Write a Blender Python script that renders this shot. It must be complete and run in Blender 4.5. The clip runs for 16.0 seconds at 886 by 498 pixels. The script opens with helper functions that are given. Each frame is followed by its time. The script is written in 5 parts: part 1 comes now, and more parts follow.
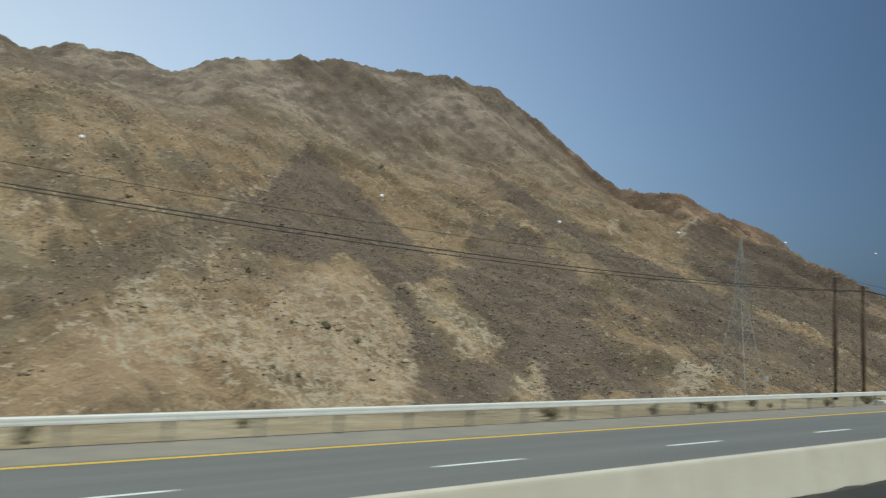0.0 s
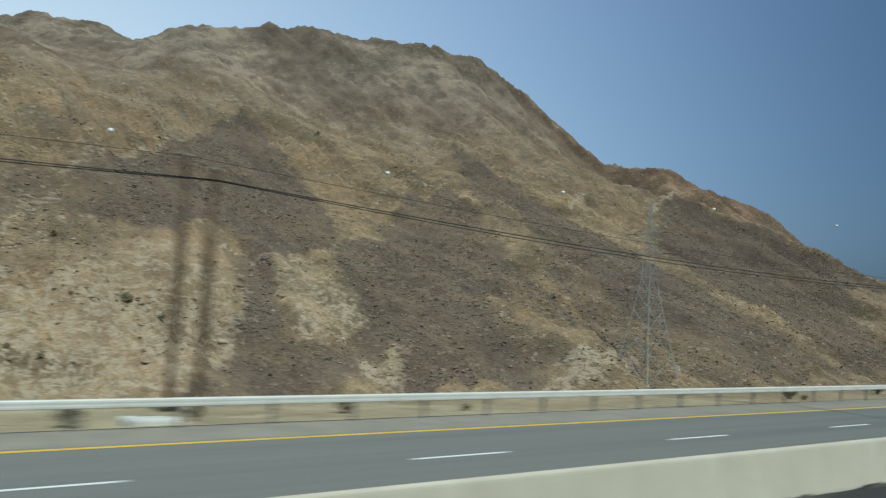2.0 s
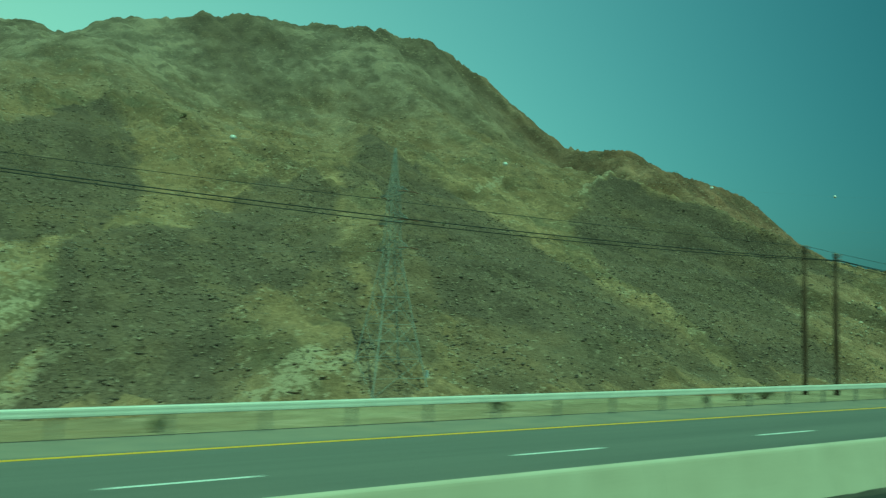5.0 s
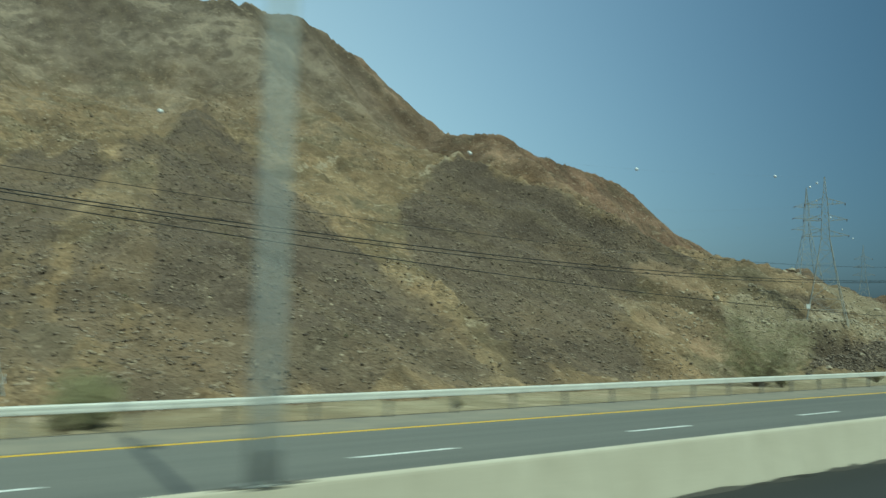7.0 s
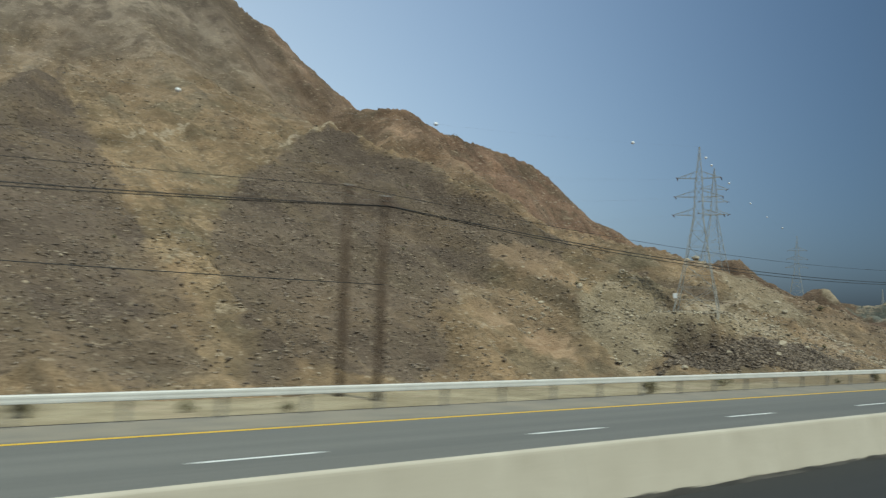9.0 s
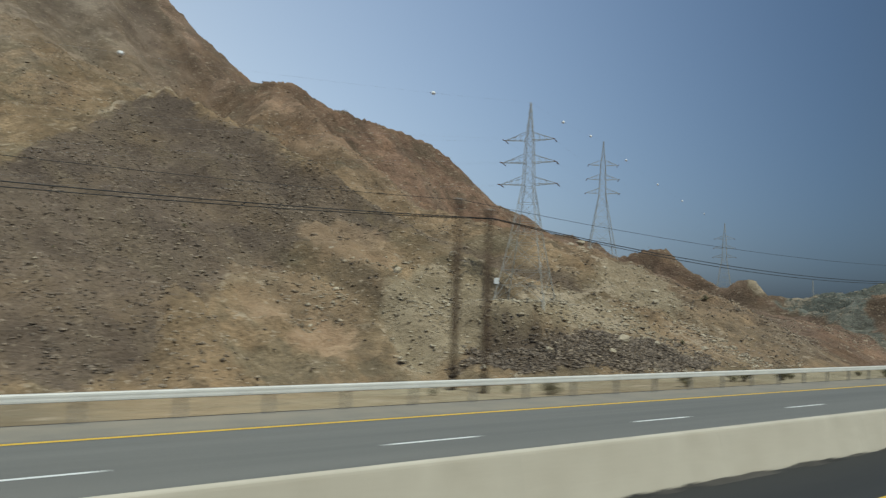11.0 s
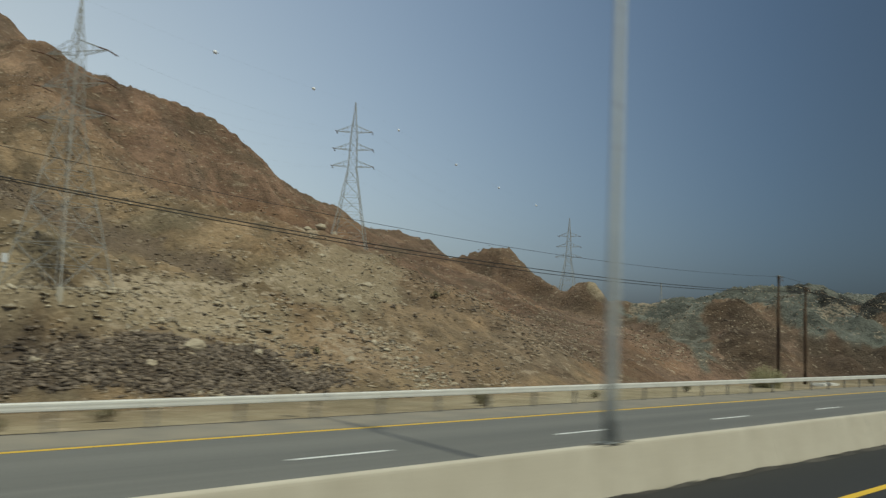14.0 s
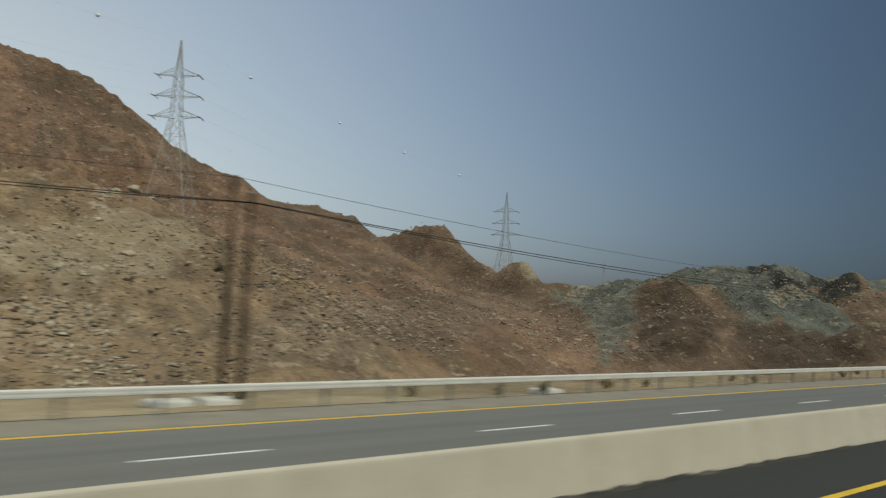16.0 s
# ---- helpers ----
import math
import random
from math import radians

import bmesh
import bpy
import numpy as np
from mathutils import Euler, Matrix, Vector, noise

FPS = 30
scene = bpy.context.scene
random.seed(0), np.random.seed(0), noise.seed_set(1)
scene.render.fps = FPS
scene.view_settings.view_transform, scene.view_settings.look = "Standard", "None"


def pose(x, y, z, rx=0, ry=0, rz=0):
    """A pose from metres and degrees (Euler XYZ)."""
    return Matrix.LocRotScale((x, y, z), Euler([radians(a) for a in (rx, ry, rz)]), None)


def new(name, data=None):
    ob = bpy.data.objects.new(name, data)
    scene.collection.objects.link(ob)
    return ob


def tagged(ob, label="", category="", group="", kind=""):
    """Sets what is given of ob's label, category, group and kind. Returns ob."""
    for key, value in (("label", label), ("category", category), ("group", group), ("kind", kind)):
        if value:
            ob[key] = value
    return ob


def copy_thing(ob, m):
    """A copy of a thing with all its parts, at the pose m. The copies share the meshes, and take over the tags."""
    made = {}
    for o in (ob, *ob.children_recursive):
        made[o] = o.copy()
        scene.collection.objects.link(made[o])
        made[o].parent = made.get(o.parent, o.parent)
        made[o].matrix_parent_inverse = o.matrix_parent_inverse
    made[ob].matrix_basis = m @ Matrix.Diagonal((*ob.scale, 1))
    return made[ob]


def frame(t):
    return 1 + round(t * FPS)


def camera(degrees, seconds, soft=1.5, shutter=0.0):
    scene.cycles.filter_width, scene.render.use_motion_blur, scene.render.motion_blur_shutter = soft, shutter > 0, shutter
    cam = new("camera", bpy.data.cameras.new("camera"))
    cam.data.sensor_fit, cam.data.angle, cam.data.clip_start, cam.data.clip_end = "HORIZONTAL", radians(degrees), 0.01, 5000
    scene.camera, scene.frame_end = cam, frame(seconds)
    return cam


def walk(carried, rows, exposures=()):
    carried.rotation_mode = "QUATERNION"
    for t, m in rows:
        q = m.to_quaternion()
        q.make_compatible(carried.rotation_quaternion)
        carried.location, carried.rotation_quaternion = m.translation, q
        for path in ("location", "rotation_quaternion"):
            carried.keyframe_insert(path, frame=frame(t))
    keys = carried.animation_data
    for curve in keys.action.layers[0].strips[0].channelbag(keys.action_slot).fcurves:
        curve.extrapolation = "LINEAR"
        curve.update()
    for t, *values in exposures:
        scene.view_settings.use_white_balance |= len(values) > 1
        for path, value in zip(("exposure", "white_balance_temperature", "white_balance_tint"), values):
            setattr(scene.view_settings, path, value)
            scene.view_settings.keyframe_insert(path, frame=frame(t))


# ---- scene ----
# The road runs along +x, the hillside rises towards +y. The camera rides along y = 0 in a coach.
SHUTTER = 0.6
cam = camera(56.62, 16.0, soft=1.3, shutter=SHUTTER)
# seconds, x, y, z, yaw, pitch, roll
ROWS = [
    (0.0, 0.00, 0.14, 3.144, -39.25, 5.64, 2.53),
    (0.5, 11.51, 0.15, 3.078, -39.47, 5.93, 1.76),
    (1.0, 23.08, 0.20, 3.149, -38.81, 5.96, 2.67),
    (1.5, 34.82, 0.18, 3.193, -37.30, 5.20, 3.01),
    (2.0, 46.53, 0.14, 3.215, -37.01, 4.55, 3.10),
    (2.5, 58.24, 0.11, 3.088, -37.44, 5.23, 2.40),
    (3.0, 69.95, 0.09, 3.118, -35.91, 4.74, 2.65),
    (5.5, 128.97, -0.00, 3.038, -33.55, 5.00, 1.76),
    (6.0, 140.85, -0.05, 3.088, -34.71, 4.40, 2.08),
    (6.5, 152.81, -0.11, 3.081, -36.65, 5.81, 1.68),
    (7.0, 164.81, -0.17, 3.003, -37.56, 4.88, 1.48),
    (7.5, 176.79, -0.14, 3.081, -37.19, 3.98, 2.40),
    (8.0, 188.79, -0.12, 3.070, -37.81, 4.74, 2.19),
    (8.5, 200.84, -0.11, 3.069, -38.12, 4.76, 2.11),
    (9.0, 213.00, -0.10, 3.024, -38.64, 4.42, 2.20),
    (11.5, 274.46, 0.00, 3.091, -39.87, 4.22, 2.07),
    (12.0, 286.67, 0.03, 3.078, -40.13, 4.26, 1.98),
    (12.5, 298.81, 0.07, 3.021, -40.28, 3.94, 2.23),
    (13.0, 310.93, 0.02, 3.069, -40.87, 3.78, 2.18),
    (13.5, 323.09, -0.01, 3.070, -43.00, 5.46, 3.03),
    (14.0, 335.28, -0.04, 3.060, -43.22, 5.13, 2.49),
    (14.5, 347.51, -0.02, 3.041, -42.82, 4.43, 2.72),
    (15.0, 359.69, -0.06, 3.083, -41.99, 4.19, 3.12),
    (15.5, 371.91, -0.09, 3.075, -41.71, 4.31, 2.76),
    (16.0, 384.16, -0.13, 3.026, -41.69, 4.35, 2.59),
]
# seconds, stops, kelvin, tint: the camera's own white balance swings to green several times
EXPOSURES = [
    (0.0, 0.07, 5910, -5), (0.5, 0.07, 5880, -5), (1.0, 0.07, 5880, -5), (1.5, 0.07, 6010, -4), (2.0, 0.07, 5650, -10), (2.5, -0.08, 5650, -62),
    (3.0, 0.07, 5810, -11), (5.5, -0.23, 5330, -108), (6.0, -0.23, 5290, -106), (6.5, -0.23, 5190, -102), (7.0, 0.07, 5750, -32), (7.5, -0.08, 5750, -57),
    (8.0, -0.23, 5240, -100), (8.5, 0.07, 5880, -19), (9.0, 0.07, 6050, -8), (11.5, -0.05, 6060, -3), (12.5, -0.05, 6160, -3), (13.5, -0.14, 6260, -5),
    (14.5, -0.26, 6830, -7), (15.0, -0.26, 6650, -5), (16.0, -0.26, 6630, -4),
]
walk(cam, [(t, pose(x, y, z, 90 + pitch, 0, yaw) @ pose(0, 0, 0, 0, 0, roll)) for t, x, y, z, yaw, pitch, roll in ROWS], EXPOSURES)

# ---- light ----
SUN_ELEVATION = radians(55)
SUN_FROM = Vector((-0.15, -1.0, 0)).normalized()          # horizontal direction towards the sun
world = bpy.data.worlds.new("sky")
scene.world = world
world.use_nodes = True
wn, wl = world.node_tree.nodes, world.node_tree.links
wn.clear()
sky = wn.new("ShaderNodeTexSky")
sky.sky_type = "NISHITA"
sky.sun_disc = False
sky.sun_elevation = SUN_ELEVATION
sky.sun_rotation = math.atan2(SUN_FROM.x, SUN_FROM.y)
sky.air_density, sky.dust_density, sky.ozone_density = 1.0, 2.6, 1.2
bg = wn.new("ShaderNodeBackground")
bg.inputs["Strength"].default_value = 0.090
wo = wn.new("ShaderNodeOutputWorld")
# sky painted paler and brighter left of the road than ahead, for window tint
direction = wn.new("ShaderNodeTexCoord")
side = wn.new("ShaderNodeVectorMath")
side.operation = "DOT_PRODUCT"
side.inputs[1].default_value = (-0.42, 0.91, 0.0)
window_tint = wn.new("ShaderNodeMapRange")
window_tint.interpolation_type = "SMOOTHSTEP"
for socket, number in zip(window_tint.inputs[1:5], (-0.25, 1.05, 0.36, 2.05)):
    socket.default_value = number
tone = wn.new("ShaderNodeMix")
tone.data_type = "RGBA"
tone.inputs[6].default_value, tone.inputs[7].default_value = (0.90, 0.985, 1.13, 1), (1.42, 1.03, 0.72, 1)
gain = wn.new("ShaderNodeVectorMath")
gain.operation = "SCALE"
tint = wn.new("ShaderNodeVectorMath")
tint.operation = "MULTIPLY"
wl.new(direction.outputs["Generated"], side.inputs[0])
wl.new(side.outputs["Value"], window_tint.inputs[0])
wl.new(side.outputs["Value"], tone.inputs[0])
# dust in the air greys the sky
grey_sky = wn.new("ShaderNodeRGBToBW")
dusty = wn.new("ShaderNodeMix")
dusty.data_type = "RGBA"
dusty.inputs[0].default_value = 0.45
dust_tone = wn.new("ShaderNodeVectorMath")
dust_tone.operation = "MULTIPLY"
dust_tone.inputs[1].default_value = (0.80, 0.985, 1.42)
wl.new(sky.outputs[0], grey_sky.inputs[0])
wl.new(grey_sky.outputs[0], dust_tone.inputs[0])
wl.new(sky.outputs[0], dusty.inputs[6])
wl.new(dust_tone.outputs[0], dusty.inputs[7])
wl.new(dusty.outputs[2], gain.inputs[0])
wl.new(window_tint.outputs[0], gain.inputs["Scale"])
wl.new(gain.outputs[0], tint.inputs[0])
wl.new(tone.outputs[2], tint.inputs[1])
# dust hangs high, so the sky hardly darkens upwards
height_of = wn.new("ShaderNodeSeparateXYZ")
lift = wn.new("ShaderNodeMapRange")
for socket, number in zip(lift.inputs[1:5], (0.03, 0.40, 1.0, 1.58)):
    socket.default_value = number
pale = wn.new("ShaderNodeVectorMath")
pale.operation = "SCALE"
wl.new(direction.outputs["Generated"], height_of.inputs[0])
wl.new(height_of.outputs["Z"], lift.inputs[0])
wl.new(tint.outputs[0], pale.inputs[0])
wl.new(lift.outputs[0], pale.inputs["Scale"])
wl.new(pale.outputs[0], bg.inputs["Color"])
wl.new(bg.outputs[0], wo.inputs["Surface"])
sun_data = bpy.data.lights.new("sun", "SUN")
sun_data.energy, sun_data.angle, sun_data.color = 3.2, radians(0.6), (1.0, 0.925, 0.80)
sun = new("sun", sun_data)
to_sun = SUN_FROM * math.cos(SUN_ELEVATION) + Vector((0, 0, math.sin(SUN_ELEVATION)))
sun.matrix_world = to_sun.to_track_quat("Z", "Y").to_matrix().to_4x4()
# ---- materials ----
def material(name):
    m = bpy.data.materials.new(name)
    m.use_nodes = True
    nt = m.node_tree
    return m, nt.nodes, nt.links, nt.nodes["Principled BSDF"]


def value_of(nodes, links, socket, v):
    if isinstance(v, (int, float)):
        socket.default_value = v
    elif isinstance(v, (tuple, list)):
        socket.default_value = (*v, 1) if len(v) == 3 and len(socket.default_value) == 4 else v
    else:
        links.new(v, socket)


def mix(nodes, links, fac, a, b, kind="MIX"):
    n = nodes.new("ShaderNodeMix")
    n.data_type, n.blend_type = "RGBA", kind
    for sock, v in ((n.inputs[0], fac), (n.inputs[6], a), (n.inputs[7], b)):
        value_of(nodes, links, sock, v)
    return n.outputs[2]


def calc(nodes, links, op, a, b=0.0, clamp=False):
    n = nodes.new("ShaderNodeMath")
    n.operation, n.use_clamp = op, clamp
    value_of(nodes, links, n.inputs[0], a)
    value_of(nodes, links, n.inputs[1], b)
    return n.outputs[0]


def ramp(nodes, links, v, lo, hi, a=0.0, b=1.0):
    n = nodes.new("ShaderNodeMapRange")
    n.interpolation_type = "SMOOTHSTEP"
    value_of(nodes, links, n.inputs[0], v)
    for i, k in enumerate((lo, hi, a, b)):
        n.inputs[i + 1].default_value = k
    return n.outputs[0]


def coords(nodes, links, stretch=(1, 1, 1)):
    c = nodes.new("ShaderNodeTexCoord")
    m = nodes.new("ShaderNodeMapping")
    m.inputs["Scale"].default_value = stretch
    links.new(c.outputs["Object"], m.inputs[0])
    return m.outputs[0]


def noise_tex(nodes, links, vec, scale, detail=4.0, rough=0.55):
    n = nodes.new("ShaderNodeTexNoise")
    n.inputs["Scale"].default_value, n.inputs["Detail"].default_value, n.inputs["Roughness"].default_value = scale, detail, rough
    links.new(vec, n.inputs["Vector"])
    return n.outputs["Fac"]


def cells(nodes, links, vec, scale, feature="F1"):
    n = nodes.new("ShaderNodeTexVoronoi")
    n.feature = feature
    n.inputs["Scale"].default_value = scale
    links.new(vec, n.inputs["Vector"])
    return n


def bump(nodes, links, bsdf, height, strength, distance, base=None):
    b = nodes.new("ShaderNodeBump")
    b.inputs["Strength"].default_value, b.inputs["Distance"].default_value = strength, distance
    links.new(height, b.inputs["Height"])
    if base is not None:
        links.new(base, b.inputs["Normal"])
    links.new(b.outputs[0], bsdf.inputs["Normal"])
    return b.outputs[0]


def plain(name, colour, rough=0.7, metal=0.0, grain=3.0, vary=0.25, bump_d=0.004, worn=None):
    """A surface with fine grain and broad blotches; worn: a second colour that shows in patches."""
    m, n, l, p = material(name)
    v = coords(n, l)
    fine, broad = noise_tex(n, l, v, grain * 9, 3), noise_tex(n, l, v, grain * 0.7, 4)
    dark = tuple(c * (1 - vary) for c in colour)
    light = tuple(min(1, c * (1 + vary)) for c in colour)
    c = mix(n, l, ramp(n, l, broad, 0.3, 0.7), dark, light)
    c = mix(n, l, ramp(n, l, fine, 0.2, 0.8, 0.0, 0.5), c, dark)
    if worn:
        c = mix(n, l, ramp(n, l, noise_tex(n, l, v, grain * 2.3, 5), 0.56, 0.68), c, worn)
    l.new(c, p.inputs["Base Color"])
    p.inputs["Metallic"].default_value = metal
    l.new(ramp(n, l, broad, 0.2, 0.8, rough - 0.08, min(1, rough + 0.1)), p.inputs["Roughness"])
    bump(n, l, p, fine, 0.5, bump_d)
    return m


def rock_ground():
    """Desert hillside: tan earth, dark scree, grey gravel, red-brown rock and pale veins by the zones laid on the ground."""
    m, n, l, p = material("desert_rock")
    v = coords(n, l)
    za, zb = n.new("ShaderNodeAttribute"), n.new("ShaderNodeAttribute")
    za.attribute_name, zb.attribute_name = "zone_a", "zone_b"
    sa, sb = n.new("ShaderNodeSeparateColor"), n.new("ShaderNodeSeparateColor")
    l.new(za.outputs["Color"], sa.inputs[0])
    l.new(zb.outputs["Color"], sb.inputs[0])
    scree, grey, pink = sa.outputs
    # uneven cell grid, so that no row of stones repeats
    warp = n.new("ShaderNodeTexNoise")
    warp.inputs["Scale"].default_value, warp.inputs["Detail"].default_value = 0.6, 3.0
    l.new(v, warp.inputs["Vector"])
    shift = n.new("ShaderNodeVectorMath")
    shift.operation = "MULTIPLY_ADD"
    shift.inputs[1].default_value = (3.2, 3.2, 3.2)
    l.new(warp.outputs["Color"], shift.inputs[0])
    l.new(v, shift.inputs[2])
    uneven = shift.outputs[0]
    washed = za.outputs["Alpha"]
    red, heap, verge = sb.outputs
    crag = zb.outputs["Alpha"]
    huge = noise_tex(n, l, v, 0.011, 3, 0.55)
    broad = noise_tex(n, l, v, 0.045, 5, 0.62)
    mid = noise_tex(n, l, v, 0.22, 5, 0.62)
    fine = noise_tex(n, l, v, 1.7, 5, 0.65)
    streak = noise_tex(n, l, coords(n, l, (0.15, 0.017, 0.03)), 1.0, 5, 0.62)
    tan = mix(n, l, ramp(n, l, broad, 0.40, 0.60), (0.196, 0.145, 0.088), (0.350, 0.255, 0.153))
    tan = mix(n, l, ramp(n, l, huge, 0.42, 0.62, 0, 0.55), tan, (0.255, 0.175, 0.102))
    tan = mix(n, l, ramp(n, l, mid, 0.5, 0.7, 0, 0.6), tan, (0.138, 0.108, 0.070))
    tan = mix(n, l, ramp(n, l, streak, 0.48, 0.66, 0, 0.55), tan, (0.105, 0.083, 0.060))
    rust = mix(n, l, ramp(n, l, broad, 0.34, 0.66), (0.158, 0.100, 0.067), (0.275, 0.178, 0.122))
    rust = mix(n, l, ramp(n, l, streak, 0.46, 0.64, 0, 0.6), rust, (0.100, 0.070, 0.047))
    # aerial haze painted into the summit rock: paler, greyer mauve with height
    place = n.new("ShaderNodeSeparateXYZ")
    l.new(v, place.inputs[0])
    aloft = calc(n, l, "ADD", place.outputs[2], calc(n, l, "MULTIPLY", calc(n, l, "SUBTRACT", broad, 0.5), 120.0))
    hazed_rock = mix(n, l, ramp(n, l, broad, 0.38, 0.62), (0.205, 0.166, 0.129), (0.338, 0.275, 0.210))
    hazed_rock = mix(n, l, ramp(n, l, noise_tex(n, l, v, 0.10, 3, 0.5), 0.50, 0.62, 0, 0.75), hazed_rock, (0.155, 0.124, 0.100))
    # broad soft stains of iron and of grey-green weathering on the open slope
    stain = noise_tex(n, l, coords(n, l, (0.055, 0.035, 0.07)), 1.0, 4, 0.6)
    tan = mix(n, l, ramp(n, l, stain, 0.54, 0.66, 0, 0.35), tan, (0.290, 0.190, 0.108))
    tan = mix(n, l, ramp(n, l, stain, 0.36, 0.46, 0.5, 0), tan, (0.185, 0.160, 0.108))
    rust = mix(n, l, ramp(n, l, stain, 0.54, 0.66, 0, 0.4), rust, (0.320, 0.196, 0.112))
    rust = mix(n, l, ramp(n, l, stain, 0.34, 0.46, 0.6, 0), rust, (0.125, 0.098, 0.066))
    high = ramp(n, l, aloft, 55, 140, 0.0, 0.92)
    tan = mix(n, l, high, tan, hazed_rock)
    c = mix(n, l, red, tan, rust)
    dark = mix(n, l, ramp(n, l, broad, 0.3, 0.7), (0.110, 0.084, 0.065), (0.166, 0.127, 0.096))
    dark = mix(n, l, ramp(n, l, streak, 0.47, 0.66, 0, 0.65), dark, (0.192, 0.147, 0.098))
    dark = mix(n, l, ramp(n, l, stain, 0.52, 0.68, 0, 0.55), dark, (0.205, 0.150, 0.096))
    c = mix(n, l, scree, c, dark)
    c = mix(n, l, grey, c, mix(n, l, ramp(n, l, mid, 0.35, 0.7), (0.265, 0.214, 0.140), (0.365, 0.300, 0.202)))
    c = mix(n, l, pink, c, mix(n, l, ramp(n, l, mid, 0.3, 0.75), (0.325, 0.222, 0.137), (0.415, 0.300, 0.190)))
    c = mix(n, l, heap, c, mix(n, l, ramp(n, l, mid, 0.35, 0.68), (0.105, 0.110, 0.092), (0.190, 0.193, 0.160)))
    c = mix(n, l, calc(n, l, "MULTIPLY", verge, ramp(n, l, noise_tex(n, l, v, 0.022, 3, 0.6), 0.42, 0.56, 0.35, 1.0)), c, mix(n, l, ramp(n, l, mid, 0.35, 0.68), (0.272, 0.228, 0.148), (0.400, 0.345, 0.235)))
    c = mix(n, l, crag, c, mix(n, l, ramp(n, l, mid, 0.35, 0.68), (0.030, 0.030, 0.026), (0.075, 0.074, 0.064)))
    zc = n.new("ShaderNodeAttribute")
    zc.attribute_name = "zone_c"
    sc = n.new("ShaderNodeSeparateColor")
    l.new(zc.outputs["Color"], sc.inputs[0])
    varnish, outcrop = sc.outputs[0], sc.outputs[1]
    c = mix(n, l, varnish, c, mix(n, l, ramp(n, l, mid, 0.35, 0.65), (0.048, 0.036, 0.026), (0.105, 0.078, 0.054)))
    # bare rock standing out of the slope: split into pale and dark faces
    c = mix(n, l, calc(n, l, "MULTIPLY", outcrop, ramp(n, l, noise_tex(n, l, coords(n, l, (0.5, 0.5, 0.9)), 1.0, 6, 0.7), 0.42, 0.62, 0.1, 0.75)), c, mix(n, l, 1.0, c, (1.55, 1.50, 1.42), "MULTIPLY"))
    # pale washed rills that branch downhill, and bleached ledges
    open_ground = calc(n, l, "SUBTRACT", 0.95, calc(n, l, "MULTIPLY", scree, 1.1), True)
    rill_mask = calc(n, l, "MULTIPLY", ramp(n, l, washed, 0.05, 0.7), ramp(n, l, noise_tex(n, l, coords(n, l, (0.75, 0.38, 0.38)), 1.0, 6, 0.7), 0.47, 0.58))
    bleach = noise_tex(n, l, coords(n, l, (0.13, 0.10, 0.30)), 1.0, 8, 0.72)
    pale = calc(n, l, "MAXIMUM", rill_mask, ramp(n, l, bleach, 0.585, 0.68, 0.0, 0.85))
    pale = calc(n, l, "MULTIPLY", pale, calc(n, l, "SUBTRACT", 1.0, calc(n, l, "MULTIPLY", red, 0.3)))
    c = mix(n, l, calc(n, l, "MULTIPLY", pale, open_ground), c, (0.40, 0.325, 0.225))
    rocky = calc(n, l, "SUBTRACT", 1.0, calc(n, l, "MULTIPLY", calc(n, l, "MAXIMUM", calc(n, l, "MAXIMUM", verge, pink), grey), 0.75))
    # stones of three sizes, each with its own tone, thick on some ground and thin on other
    patchy = calc(n, l, "MULTIPLY", rocky, ramp(n, l, noise_tex(n, l, v, 0.07, 4, 0.6), 0.38, 0.62, 0.3, 1.0))
    patchy = calc(n, l, "MULTIPLY", patchy, calc(n, l, "SUBTRACT", 1.0, calc(n, l, "MULTIPLY", high, 0.6)))
    for scale, lo, hi, amount in ((0.42, 0.5, 1.45, 0.4), (0.95, 0.45, 1.5, 0.55), (2.3, 0.55, 1.45, 0.35)):
        st = cells(n, l, uneven, scale)
        tone = n.new("ShaderNodeSeparateColor")
        l.new(st.outputs["Color"], tone.inputs[0])
        g = n.new("ShaderNodeCombineColor")
        t = ramp(n, l, tone.outputs[0], 0.0, 1.0, lo, hi)
        for i in range(3):
            l.new(t, g.inputs[i])
        edge = calc(n, l, "MULTIPLY", ramp(n, l, st.outputs["Distance"], 0.25, 0.6, amount, 0.0), patchy)
        c = mix(n, l, edge, c, mix(n, l, 1.0, c, g.outputs[0], "MULTIPLY"))
    # cracks, and the shade of ledges painted into the bare rock's colour
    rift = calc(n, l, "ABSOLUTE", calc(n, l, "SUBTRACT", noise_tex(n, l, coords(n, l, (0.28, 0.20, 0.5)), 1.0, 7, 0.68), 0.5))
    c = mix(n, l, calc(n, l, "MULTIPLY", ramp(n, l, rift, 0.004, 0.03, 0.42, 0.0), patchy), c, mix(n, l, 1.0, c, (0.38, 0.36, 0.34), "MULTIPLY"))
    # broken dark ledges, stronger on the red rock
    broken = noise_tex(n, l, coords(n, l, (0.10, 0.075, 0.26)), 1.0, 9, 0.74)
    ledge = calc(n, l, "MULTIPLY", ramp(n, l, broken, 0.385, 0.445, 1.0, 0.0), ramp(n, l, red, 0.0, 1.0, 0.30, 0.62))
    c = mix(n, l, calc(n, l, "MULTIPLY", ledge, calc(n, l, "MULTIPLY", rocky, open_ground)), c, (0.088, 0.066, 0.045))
    # bleached and dark chips
    chip = noise_tex(n, l, coords(n, l, (0.45, 0.40, 1.1)), 1.0, 4, 0.6)
    chip_pale = ramp(n, l, calc(n, l, "ADD", chip, calc(n, l, "MULTIPLY", washed, 0.15)), 0.61, 0.67, 0.0, 0.8)
